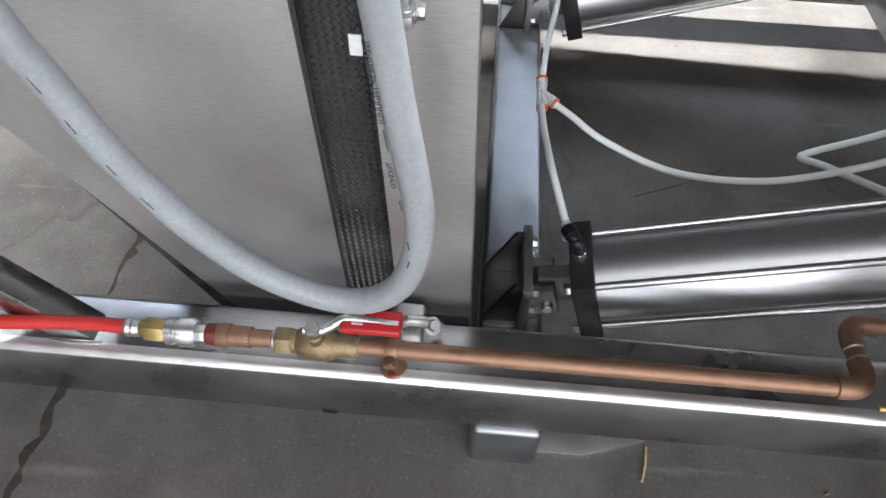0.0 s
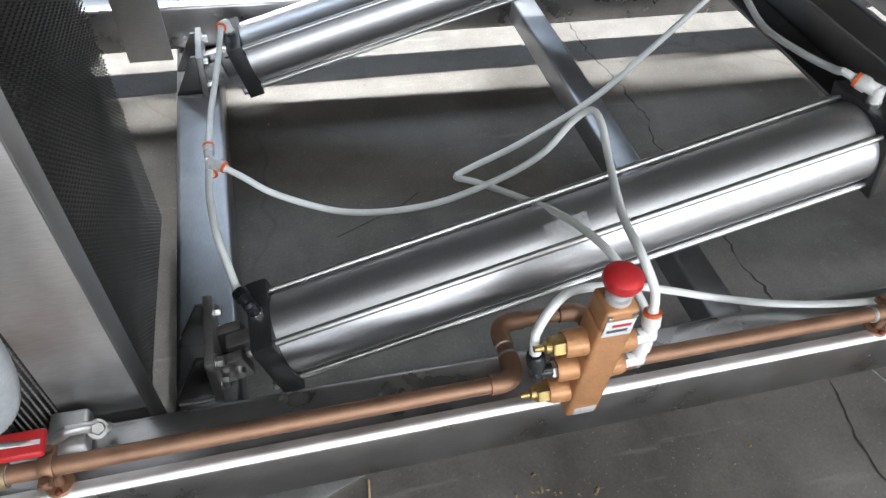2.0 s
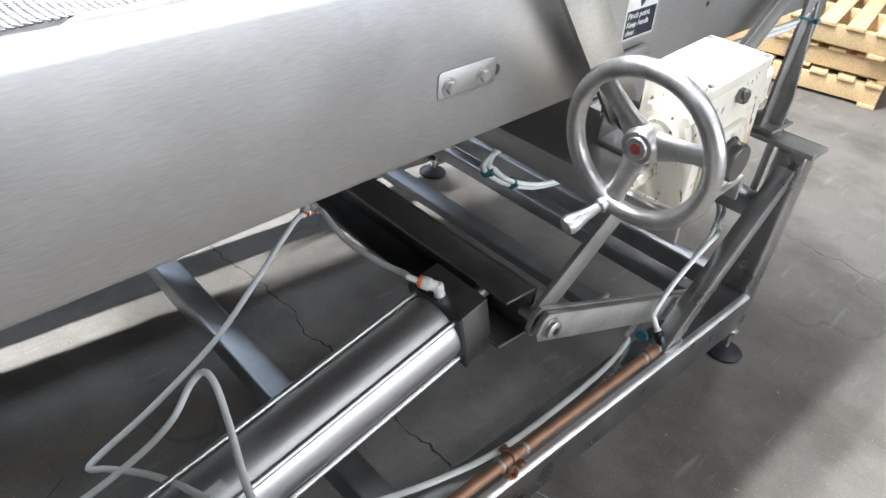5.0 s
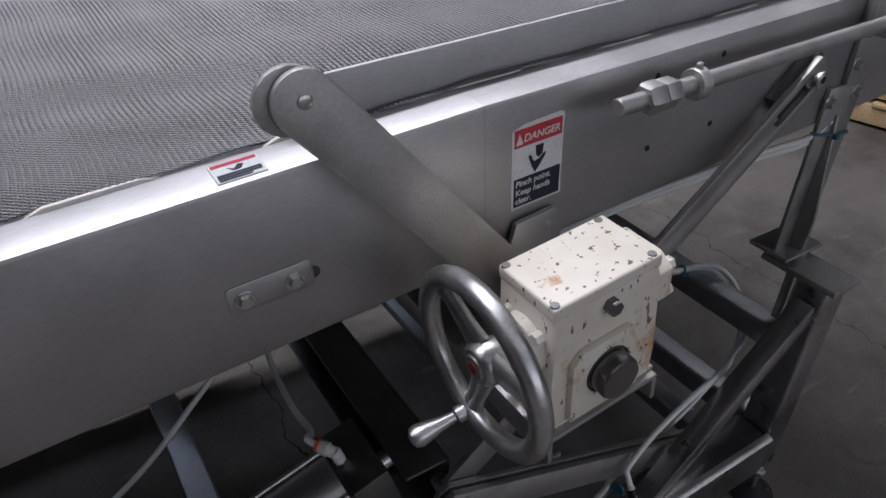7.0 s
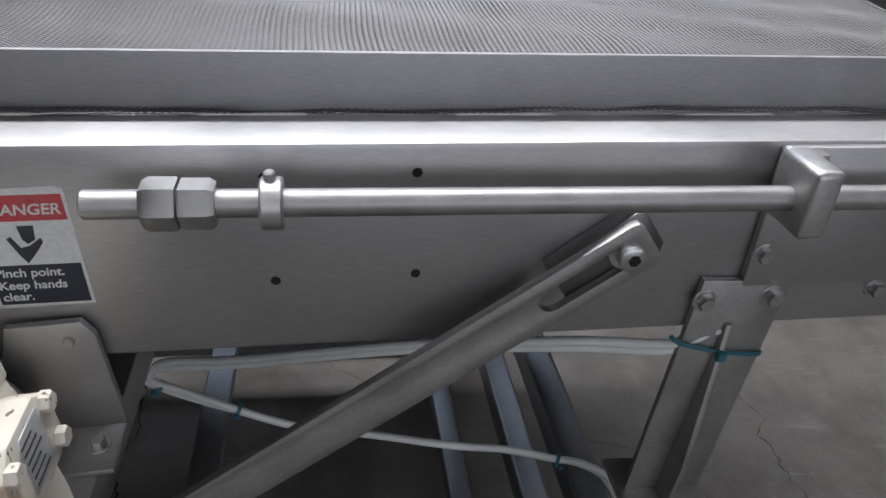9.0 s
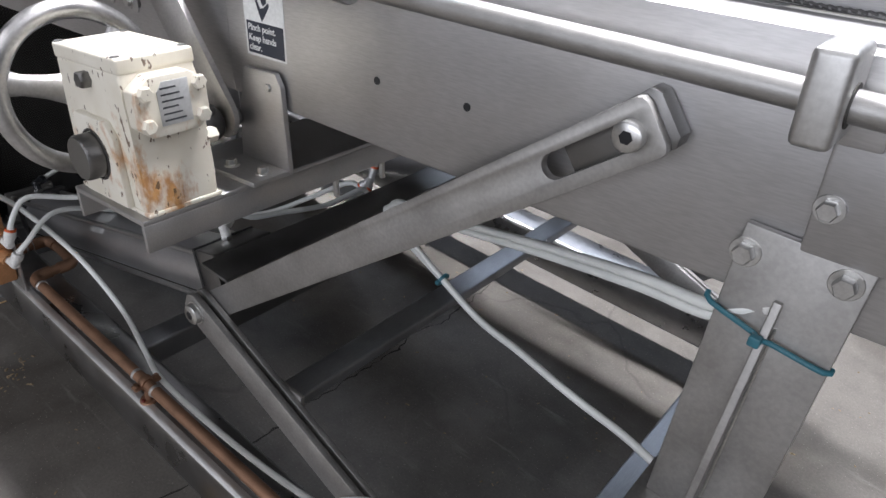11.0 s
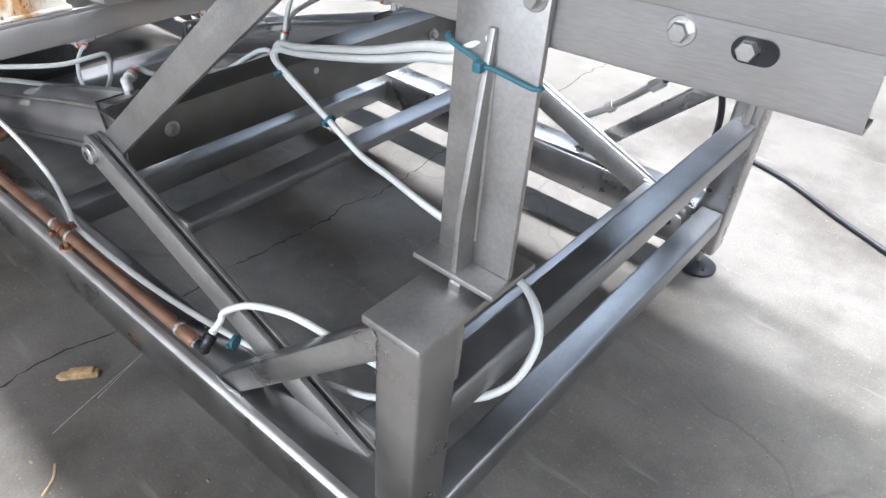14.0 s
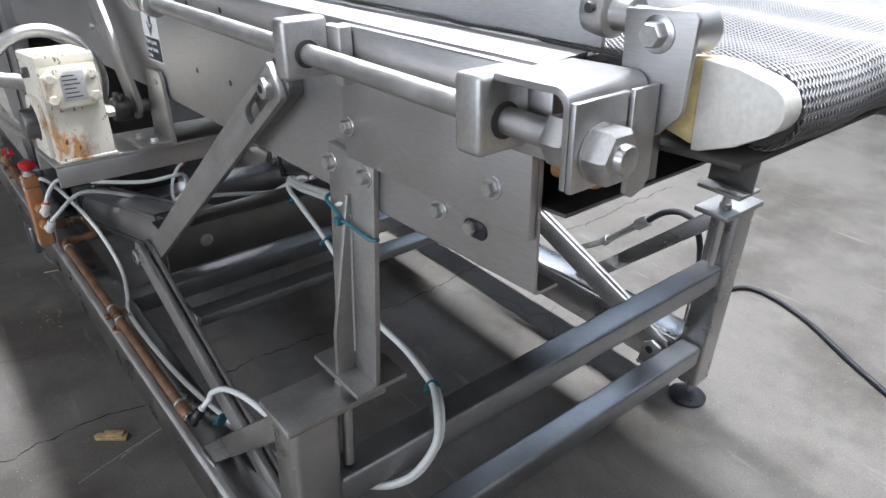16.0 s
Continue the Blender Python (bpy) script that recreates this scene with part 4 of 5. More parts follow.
shelf = thing("gearbox_shelf", (1.47, 0.0, 0.81), "bent stainless shelf plate under the gearbox", "shelf")
part("shelf_plate", box((1.362, -0.106, 0.812), (1.548, 0.47, 0.820), 0.002), M_STEEL, shelf)
part("shelf_lip", box((1.540, -0.106, 0.774), (1.548, 0.47, 0.813), 0.002), M_STEEL, shelf)
part("shelf_lip", box((1.362, -0.106, 0.774), (1.370, 0.47, 0.813), 0.002), M_STEEL, shelf)
part("hanger_plate", prism([(1.452, 0.820), (1.566, 0.820), (1.566, 0.950), (1.556, 0.968), (1.486, 0.968), (1.462, 0.900)], 0.1150, 0.1240, "xz", 0.002), M_STEEL, shelf)
part("hanger_foot", box((1.450, 0.052, 0.820), (1.566, 0.1155, 0.828), 0.002), M_STEEL, shelf)
part("hanger_plate", box((1.43, 0.40, 0.820), (1.44, 0.46, 0.985), 0.002), M_STEEL, shelf)
for p in ((1.482, 0.075, 0.828), (1.545, 0.085, 0.828)):
    bolt(shelf, p, (0, 0, 1), 0.008, 0.008)
bolt(shelf, (1.540, 0.115, 0.946), (0, -1, 0), 0.006, 0.004, False)
for p in ((1.51, 0.25, 0.812), (1.51, 0.36, 0.812)):
    part("hanging_bolt", rod(p, (p[0], p[1], p[2] - 0.085), 0.0055, 12), M_CHROME, shelf)

gearbox = thing("gearbox", (1.457, -0.04, 0.82), "cream enamelled worm gearbox with chipped rusty paint", "gearbox")
part("housing", prism([(1.372, 0.8205), (1.548, 0.8205), (1.546, 0.862), (1.540, 0.985), (1.540, 1.004), (1.378, 1.004), (1.376, 0.90)], -0.094, 0.008, "xz", 0.006), M_CREAM, gearbox)
part("base_flange", box((1.370, -0.096, 0.8203), (1.5495, 0.012, 0.827), 0.002), M_CREAM, gearbox)
part("top_cover", box((1.3775, -0.0946, 1.001), (1.5408, 0.0086, 1.021), 0.004, 3), M_CREAM, gearbox)
for p in ((1.527, 0.001), (1.529, -0.087), (1.384, -0.087), (1.384, 0.001)):
    part("cover_screw", turned((p[0], p[1], 1.0200), (p[0], p[1], 1.0222), [(0, 0.0060), (1, 0.0052)], 16), M_DULL, gearbox)
part("front_boss", prism([(1.398, 0.826), (1.512, 0.826), (1.510, 0.920), (1.494, 0.940), (1.416, 0.940), (1.400, 0.922)], -0.104, -0.092, "xz", 0.004), M_CREAM, gearbox)
part("shaft_cover", turned((1.456, -0.103, 0.889), (1.456, -0.127, 0.889), [(0, 0.030), (0.85, 0.030), (1, 0.0275)], 36), M_DULL, gearbox, "round grey shaft cover")
part("cover_gap", torus((1.456, -0.1035, 0.889), (0, 1, 0), 0.0325, 0.0022, 36, 8), M_BED, gearbox)
part("fill_plug", hexed((1.460, -0.093, 0.986), (1.460, -0.107, 0.986), 0.0110), M_DULL, gearbox)
part("side_cover", prism([(-0.092, 0.940), (-0.076, 0.926), (-0.012, 0.926), (0.004, 0.940), (0.004, 0.984), (-0.018, 1.000), (-0.070, 1.000), (-0.092, 0.984)], 1.538, 1.566, "yz", 0.003), M_CREAM, gearbox)
for p in ((-0.082, 0.943), (-0.008, 0.943), (-0.080, 0.982), (-0.008, 0.984)):
    bolt(gearbox, (1.566, p[0], p[1]), (1, 0, 0), 0.0095, 0.008, False, M_CREAM)
plate = part("name_plate", prism([(-0.064, 0.939), (-0.022, 0.939), (-0.022, 0.992), (-0.056, 0.992), (-0.064, 0.980)], 1.5655, 1.5672, "yz", 0.0003), M_LABEL, gearbox, "silver name plate with unreadable print")
for k in range(6):
    part("text_bar", box((1.5670, -0.060, 0.944 + 0.0078 * k), (1.5676, -0.031 - 0.004 * (k % 3), 0.9462 + 0.0078 * k), 0), M_PRINT, plate)
part("side_plug", hexed((1.535, 0.006, 0.902), (1.535, 0.024, 0.902), 0.011), M_CREAM, gearbox)
part("drain_plug", hexed((1.374, -0.020, 0.846), (1.360, -0.020, 0.846), 0.011), M_CREAM, gearbox)
part("input_boss", turned((1.380, -0.043, 0.938), (1.352, -0.043, 0.938), [(0, 0.040), (0.5, 0.036), (0.55, 0.028), (1, 0.026)], 32), M_CREAM, gearbox)
for k in range(4):
    a = radians(45 + 90 * k)
    part("boss_bolt", hexed((1.378, -0.043 + 0.041 * math.cos(a), 0.938 + 0.041 * math.sin(a)), (1.366, -0.043 + 0.041 * math.cos(a), 0.938 + 0.041 * math.sin(a)), 0.0085), M_CREAM, gearbox)
part("input_shaft", rod((1.356, -0.043, 0.938), (1.318, -0.043, 0.938), 0.010, 20), M_CHROME, gearbox)
part("output_shaft", rod((1.456, 0.010, 0.889), (1.456, 0.1155, 0.889), 0.0125, 24), M_DULL, gearbox)
part("shaft_key", turned((1.456, 0.040, 0.889), (1.456, 0.076, 0.889), [(0, 0.023), (0.2, 0.026), (0.8, 0.026), (1, 0.023)], 24), M_DARKSTEEL, gearbox)
for sx in (-1, 1):
    bolt(gearbox, (1.456 + sx * 0.018, 0.058, 0.911), (sx * 0.4, 0, 1), 0.007, 0.010, False, M_DARKSTEEL)

WC = Vector((1.312, -0.043, 0.938))
wheel = thing("handwheel", WC, "cast aluminium handwheel with three spokes and a crank handle", "handwheel")
part("rim", torus(WC, (1, 0, 0), 0.1105, 0.0142, 72, 18, 0.95), M_WHEEL, wheel)
hub = part("hub", turned(WC + Vector((0.034, 0, 0)), WC - Vector((0.008, 0, 0)), [(0, 0.023), (0.3, 0.026), (0.62, 0.030), (0.9, 0.027), (1, 0.023)], 36), M_WHEEL, wheel)
part("hub_face", turned(WC - Vector((0.0075, 0, 0)), WC - Vector((0.0105, 0, 0)), [(0, 0.017), (1, 0.015)], 32), M_CHROME, hub)
part("shaft_end", turned(WC - Vector((0.010, 0, 0)), WC - Vector((0.012, 0, 0)), [(0, 0.0085), (1, 0.008)], 20), M_DARKRED, hub, "rusty shaft end")
for deg in (-75, 45, 165):
    dr = Vector((0, math.cos(radians(deg)), math.sin(radians(deg))))
    tn = Vector((0, -dr.z, dr.y))
    bm = bmesh.new()
    loops = []
    for s, wd, th, off in ((0.024, 0.022, 0.011, 0.010), (0.05, 0.0165, 0.0095, 0.007), (0.08, 0.0145, 0.0085, 0.004), (0.108, 0.019, 0.009, 0.0)):
        c = WC + dr * s + Vector((off, 0, 0))
        loops.append([bm.verts.new(c + tn * (wd * math.cos(2 * math.pi * k / 14)) + Vector((th * math.sin(2 * math.pi * k / 14), 0, 0))) for k in range(14)])
    for p, n in zip(loops, loops[1:]):
        for k in range(14):
            bm.faces.new((p[k], p[(k + 1) % 14], n[(k + 1) % 14], n[k]))
    part("spoke", bm, M_WHEEL, wheel)
hr = WC + Vector((-0.010, 0.113 * math.cos(radians(-75)), 0.113 * math.sin(radians(-75))))
ht = WC + Vector((-0.084, 0.046, -0.125))
part("crank_handle", turned(hr + Vector((0.006, 0, 0.004)), ht, [(0, 0.008), (0.12, 0.0115), (0.2, 0.0115), (0.24, 0.0070), (0.5, 0.0095), (0.72, 0.0135), (0.86, 0.0155), (0.95, 0.0130), (1, 0.005)], 28), M_WHEEL, wheel)
# the gearbox stands a little tilted on its shelf plate
LEAN = Matrix.Translation((1.564, 0, 0.838)) @ pose(0, 0, 0, 0, -7.0, 0) @ Matrix.Translation((-1.552, 0, -0.8205))
for ob in (gearbox, shelf, wheel):
    WORLD[ob.name] = LEAN @ WORLD[ob.name]
    ob.matrix_world = WORLD[ob.name]


# ---- compressed-air line along the rail ----
PZ, PR = 0.279, 0.0118
line = thing("copper_air_line", (0.3, 0, 0.25), "tarnished copper air pipe clamped along the rail", "pipe")


def elbow(a, c, b, r, steps=8, R=0.026):
    """A pipe bend round the corner c from a's side to b's side."""
    a, b, c = Vector(a), Vector(b), Vector(c)
    p, q = c + (a - c).normalized() * R, c + (b - c).normalized() * R
    pts = [p + (p - c) * 0.55, p]
    for k in range(1, steps):
        t = k / steps
        pts.append(p * (1 - t) ** 2 + c * 2 * t * (1 - t) + q * t * t)
    pts += [q, q + (q - c) * 0.55]
    return sweep(pts, r, 20, smooth=False)


XJ, XK, YB = 0.612, 0.752, 0.100
part("pipe", rod((-0.205, 0, PZ), (-0.135, 0, PZ), PR), M_COPPER, line)
part("pipe", rod((-0.045, 0, PZ), (XJ - 0.03, 0, PZ), PR), M_COPPER, line)
part("elbow", elbow((0, 0, PZ), (XJ, 0, PZ), (XJ, 1, PZ), PR * 1.22), M_COPPER, line)
part("pipe", rod((XJ, 0.03, PZ), (XJ, YB - 0.03, PZ), PR), M_COPPER, line)
part("elbow", elbow((XJ, 0, PZ), (XJ, YB, PZ), (XK, YB, PZ), PR * 1.22), M_COPPER, line)
part("pipe", rod((XJ + 0.03, YB, PZ), (XK - 0.03, YB, PZ), PR), M_COPPER, line)
part("elbow", elbow((XJ, YB, PZ), (XK, YB, PZ), (XK, 0, PZ), PR * 1.22), M_COPPER, line)
part("pipe", rod((XK, YB - 0.03, PZ), (XK, 0.03, PZ), PR), M_COPPER, line)
part("elbow", elbow((XK, YB, PZ), (XK, 0, PZ), (2, 0, PZ), PR * 1.22), M_COPPER, line)
part("pipe", rod((XK + 0.03, 0, PZ), (1.728, 0, PZ), PR), M_COPPER, line)
part("end_cap", turned((1.700, 0, PZ), (1.742, 0, PZ), [(0, 0.0132), (0.1, 0.0142), (0.9, 0.0142), (1, 0.012)], 24), M_COPPER, line)
for x, y, ax in ((XJ - 0.034, 0, 0), (XJ, 0.042, 1), (XJ, YB - 0.038, 1), (XJ + 0.036, YB, 0), (-0.186, 0, 0), (XK + 0.045, 0, 0), (1.215, 0, 0), (1.282, 0, 0), (1.690, 0, 0), (-0.150, 0, 0), (-0.043, 0, 0)):
    d = Vector((0.004, 0, 0)) if ax == 0 else Vector((0, 0.004, 0))
    c = Vector((x, y, PZ))
    part("solder_ring", turned(c - d, c + d, [(0, PR * 1.02), (0.3, PR * 1.2), (0.7, PR * 1.2), (1, PR * 1.02)], 20), M_SOLDER, line)
part("coupling", turned((-0.226, 0, PZ), (-0.181, 0, PZ), [(0, 0.0155), (0.06, 0.0165), (0.35, 0.0165), (0.4, 0.0142), (1, 0.0142)], 24), M_COPPER, line)
part("thread_seal", turned((-0.241, 0, PZ), (-0.225, 0, PZ), [(0, 0.0138), (0.2, 0.0150), (0.4, 0.0140), (0.6, 0.0150), (0.8, 0.0140), (1, 0.0148)], 20), M_DARKRED, line)


def pipe_clamp(x):
    t = thing("pipe_clamp", (x, 0, 0.233), "copper hanger clamp holding the pipe on the rail", "pipe clamp", "pipe clamps")
    part("strap", turned((x - 0.0085, 0, PZ), (x + 0.0085, 0, PZ), [(0, 0.0152), (0.15, 0.0160), (0.85, 0.0160), (1, 0.0152)], 24), M_COPPER, t)
    for s in (-1, 1):
        part("ear", box((x - 0.0085, s * 0.021 - 0.0075, PZ - 0.004), (x + 0.0085, s * 0.021 + 0.0075, PZ + 0.004), 0.002), M_COPPER, t)
        part("clamp_screw", turned((x, s * 0.022, PZ - 0.007), (x, s * 0.022, PZ + 0.009), [(0, 0.004), (0.6, 0.004), (0.62, 0.0062), (1, 0.005)], 14), M_COPPER, t)
    part("standoff", rod((x, 0, 0.2325), (x, 0, PZ - 0.014), 0.0075, 16), M_COPPER, t)
    part("foot_plate", turned((x, 0, 0.2325), (x, 0, 0.2365), [(0, 0.019), (1, 0.017)], 20), M_COPPER, t)
    part("foot_screw", turned((x, -0.013, 0.236), (x, -0.013, 0.241), [(0, 0.005), (1, 0.003)], 12), M_DARKRED, t)


pipe_clamp(0.004)
pipe_clamp(1.250)

ball_valve = thing("ball_valve", (-0.09, 0, PZ), "bronze ball valve with a red lever grip", "valve")
part("valve_body", turned((-0.146, 0, PZ), (-0.040, 0, PZ), [(0, 0.0150), (0.12, 0.0158), (0.24, 0.0158), (0.28, 0.0195), (0.42, 0.0235), (0.58, 0.0235), (0.72, 0.0195), (0.76, 0.0165), (0.96, 0.0165), (1, 0.015)], 28), M_BRONZE, ball_valve)
part("end_hex", hexed((-0.148, 0, PZ), (-0.126, 0, PZ), 0.0195), M_BRONZE, ball_valve)
part("stem", turned((-0.092, -0.006, PZ + 0.018), (-0.092, -0.012, PZ + 0.050), [(0, 0.010), (0.5, 0.010), (0.55, 0.0075), (1, 0.0075)], 20), M_BRONZE, ball_valve)
part("stem_nut", hexed((-0.092, -0.0115, PZ + 0.048), (-0.092, -0.0135, PZ + 0.058), 0.0105), M_CHROME, ball_valve)
part("lever", sweep([(-0.104, -0.011, PZ + 0.0475), (-0.080, -0.009, PZ + 0.0475), (-0.062, 0.002, PZ + 0.052), (-0.050, 0.006, PZ + 0.056), (0.010, 0.004, PZ + 0.053)], 0.0062, 10), M_CHROME, ball_valve)
grip = part("lever_grip", box((-0.058, -0.012, PZ + 0.047), (0.018, 0.022, PZ + 0.059), 0.004, 3), M_RED, ball_valve, "red vinyl lever grip with worn print")
for k in range(3):
    part("text_bar", box((-0.044, -0.004 + k * 0.006, PZ + 0.0588), (-0.030 + 0.006 * (k % 2), -0.001 + k * 0.006, PZ + 0.0594), 0), M_STW, grip)
part("text_bar", box((-0.006, 0.000, PZ + 0.0588), (0.014, 0.006, PZ + 0.0594), 0), M_STW, grip)

coupler = thing("hose_coupler", (-0.283, 0, PZ), "steel quick coupler with brass hexagon", "coupler")
part("socket", turned((-0.295, 0, PZ), (-0.254, 0, PZ), [(0, 0.0145), (0.05, 0.0185), (0.28, 0.0185), (0.32, 0.0165), (0.42, 0.0165), (0.46, 0.0195), (0.86, 0.0195), (1, 0.016)], 28), M_CHROME, coupler)
part("nipple", hexed((-0.255, 0, PZ), (-0.240, 0, PZ), 0.0120), M_CHROME, coupler)
part("brass_hex", hexed((-0.321, 0, PZ), (-0.294, 0, PZ), 0.0175), M_BRASS, coupler)
part("brass_neck", turned((-0.333, 0, PZ), (-0.320, 0, PZ), [(0, 0.0085), (0.5, 0.0115), (1, 0.0115)], 20), M_BRASS, coupler)
red_hose = thing("red_air_hose", (-0.5, 0, PZ), "red rubber air hose with a crimped steel ferrule", "hose")
part("hose", sweep([(-0.338, 0.0, PZ), (-0.403, 0.0, PZ + 0.001), (-0.503, -0.010, PZ + 0.004), (-0.643, -0.025, PZ + 0.006), (-0.85, -0.05, PZ - 0.01), (-1.05, -0.12, 0.12), (-1.2, -0.3, 0.012), (-1.6, -0.5, 0.011)], 0.0098, 16), M_REDHOSE, red_hose)
part("ferrule", turned((-0.350, 0, PZ), (-0.330, 0, PZ), [(0, 0.0108), (0.2, 0.0128), (0.45, 0.0112), (0.6, 0.0128), (1, 0.0112)], 20), M_CHROME, red_hose)

# ---- push-button air valve on the rail ----
push_valve = thing("push_button_valve", (0.69, -0.03, 0.233), "copper-painted air valve with a large red push button", "valve")
VX, VY = 0.689, -0.040
part("mount_plate", box((VX - 0.030, -0.0165, 0.233), (VX + 0.040, -0.0115, 0.40), 0.001), M_PLATE, push_valve)
part("body", box((VX - 0.024, VY - 0.022, 0.262), (VX + 0.024, VY + 0.022, 0.462), 0.006, 3), M_ORANGE, push_valve)
part("pilot_head", box((VX - 0.022, VY - 0.021, 0.462), (VX + 0.022, VY + 0.021, 0.497), 0.005, 3), M_ORANGE, push_valve)
part("head_ring", turned((VX, VY, 0.496), (VX, VY, 0.512), [(0, 0.016), (0.5, 0.016), (0.55, 0.012), (1, 0.012)], 24), M_LABEL, push_valve)
part("button", turned((VX, VY + 0.002, 0.510), (VX, VY + 0.004, 0.540), [(0, 0.010), (0.25, 0.010), (0.3, 0.021), (0.55, 0.0242), (0.8, 0.0236), (0.94, 0.019), (1, 0.010)], 36), M_RED, push_valve, "red mushroom push button")
for z in (0.307, 0.362, 0.417):
    part("port", turned((VX - 0.022, VY, z), (VX - 0.052, VY, z), [(0, 0.0185), (0.8, 0.0180), (1, 0.0160)], 24), M_ORANGE, push_valve)
for z in (0.340, 0.395):
    part("port", turned((VX + 0.022, VY + 0.006, z), (VX + 0.052, VY + 0.006, z), [(0, 0.0180), (0.8, 0.0175), (1, 0.0155)], 24), M_ORANGE, push_valve)
for z in (0.307, 0.417):
    part("brass_muffler", join(hexed((VX - 0.050, VY, z), (VX - 0.068, VY, z), 0.0145), turned((VX - 0.066, VY, z), (VX - 0.090, VY, z), [(0, 0.008), (0.4, 0.008), (0.5, 0.0045), (1, 0.004)], 16)), M_BRASS, push_valve)
lab = part("name_label", box((VX - 0.019, VY - 0.0226, 0.452), (VX + 0.019, VY - 0.0216, 0.482), 0.0003), M_STW, push_valve, "white label with unreadable print")
part("text_bar", box((VX - 0.015, VY - 0.0230, 0.460), (VX + 0.012, VY - 0.0224, 0.465), 0), M_PRINT, lab)
part("text_bar", box((VX - 0.010, VY - 0.0230, 0.470), (VX + 0.015, VY - 0.0224, 0.475), 0), M_RED, lab)
part("name_label", box((VX - 0.014, VY - 0.0226, 0.267), (VX + 0.018, VY - 0.0216, 0.283), 0.0003), M_LABEL, push_valve)
for s in (-1, 1):
    part("head_screw", turned((VX + s * 0.016, VY - 0.0205, 0.488), (VX + s * 0.016, VY - 0.0235, 0.488), [(0, 0.004), (1, 0.003)], 12), M_CHROME, push_valve)


# ---- tubing ----
def elbow_fitting(p, out, to, mat, r=0.0105, leg=0.026, collar=None, name="elbow_fitting", label="white push-in elbow fitting", ring=True):
    """A push-in elbow: p on the port, out away from the port, to where the tube leaves."""
    p, out, to = Vector(p), Vector(out).normalized(), Vector(to).normalized()
    t = thing(name, p, label, "fitting", "push-in fittings")
    c = p + out * leg
    part("body", sweep([p + out * 0.006, c - out * 0.004, c + to * 0.004, c + to * leg], r, 16, smooth=False), mat, t)
    part("corner", turned(c - out * r, c + out * r * 0.9, [(0, r * 0.9), (0.3, r * 1.02), (0.8, r * 1.0), (1, r * 0.6)], 16), mat, t)
    part("collet_sleeve", turned(c + to * leg * 0.6, c + to * (leg + 0.006), [(0, r * 1.2), (0.8, r * 1.2), (1, r * 1.05)], 20), mat, t)
    if ring:
        part("thread_nut", hexed(p, p + out * 0.009, r * 1.15), M_CHROME, t)
    if collar:
        part("release_collar", turned(c + to * (leg + 0.006), c + to * (leg + 0.011), [(0, r * 1.12), (1, r * 1.12)], 20), collar, t)
    return c + to * (leg + 0.008)


TR = 0.0062


def tube(pts, label, name="air_tube", r=TR):
    t = thing(name, pts[0], label, "tube", "white air tubes")
    part("tubing", sweep(pts, r, 14), M_HOSE, t)
    for a, b in ((pts[0], pts[1]), (pts[-1], pts[-2])):
        a, b = Vector(a), Vector(b)
        d = (b - a).normalized()
        part("ferrule", turned(a, a + d * 0.007, [(0, r * 1.25), (0.8, r * 1.25), (1, r * 1.1)], 16), M_WHITEP, t)
    return t


def tee_fitting(p, dirs, label):
    t = thing("tee_fitting", p, label, "fitting", "tee fittings")
    p = Vector(p)
    for d in dirs:
        d = Vector(d).normalized()
        part("arm", turned(p, p + d * 0.030, [(0, 0.0095), (0.55, 0.0095), (0.6, 0.0108), (1, 0.0105)], 18), M_LABEL, t)
        part("release_collar", turned(p + d * 0.030, p + d * 0.035, [(0, 0.0112), (1, 0.0112)], 18), M_ORANGEP, t)
    return t


cyl_top = lambda s, n=0.069: CYL_A + CYL_D * s + CYL_UP * n
# rear ports of both cylinders, joined by a tee over the floor beam
e1 = elbow_fitting(cyl_top(0.016), CYL_UP, (-0.45, 0.85, 0.10), M_BLACKP, label="black push-in elbow fitting on the cylinder head")
fb = cyl_top(0.016)
e3 = elbow_fitting((fb.x, far(fb.y), fb.z), CYL_UP, (-0.3, -0.9, 0.25), M_WHITEP, collar=M_ORANGEP)
T1 = Vector((0.205, 0.595, 0.245))
tee_fitting(T1, ((0.0, 0.95, 0.18), (0.05, -0.9, -0.30), (0.75, -0.55, -0.2)), "clear tee fitting with orange collars")
tube([e1, (0.228, 0.305, 0.272), (0.214, 0.37, 0.282), (0.205, 0.47, 0.270), (0.204, 0.55, 0.250), T1 + Vector((0.0, -0.03, -0.01))], "milky white air tube from the cylinder to the tee")
tube([T1 + Vector((0, 0.03, 0.006)), (0.214, 0.72, 0.262), (0.235, 0.86, 0.282), e3 + Vector((-0.004, -0.04, 0.0)), e3], "milky white air tube to the far cylinder")
e5 = elbow_fitting((VX + 0.050, VY + 0.006, 0.395), (1, 0, 0), (0.0, 0.30, 0.95), M_WHITEP, collar=M_ORANGEP)
e6 = elbow_fitting((VX + 0.050, VY + 0.006, 0.340), (1, 0, 0), (0.25, 0.35, 0.9), M_WHITEP, collar=None)
T2 = Vector((1.226, 0.648, 0.522))
tee_fitting(T2, ((-0.5, -0.5, -0.65), (0.35, -0.7, -0.55), (0.05, 0.3, 0.95)), "clear tee fitting under the conveyor")
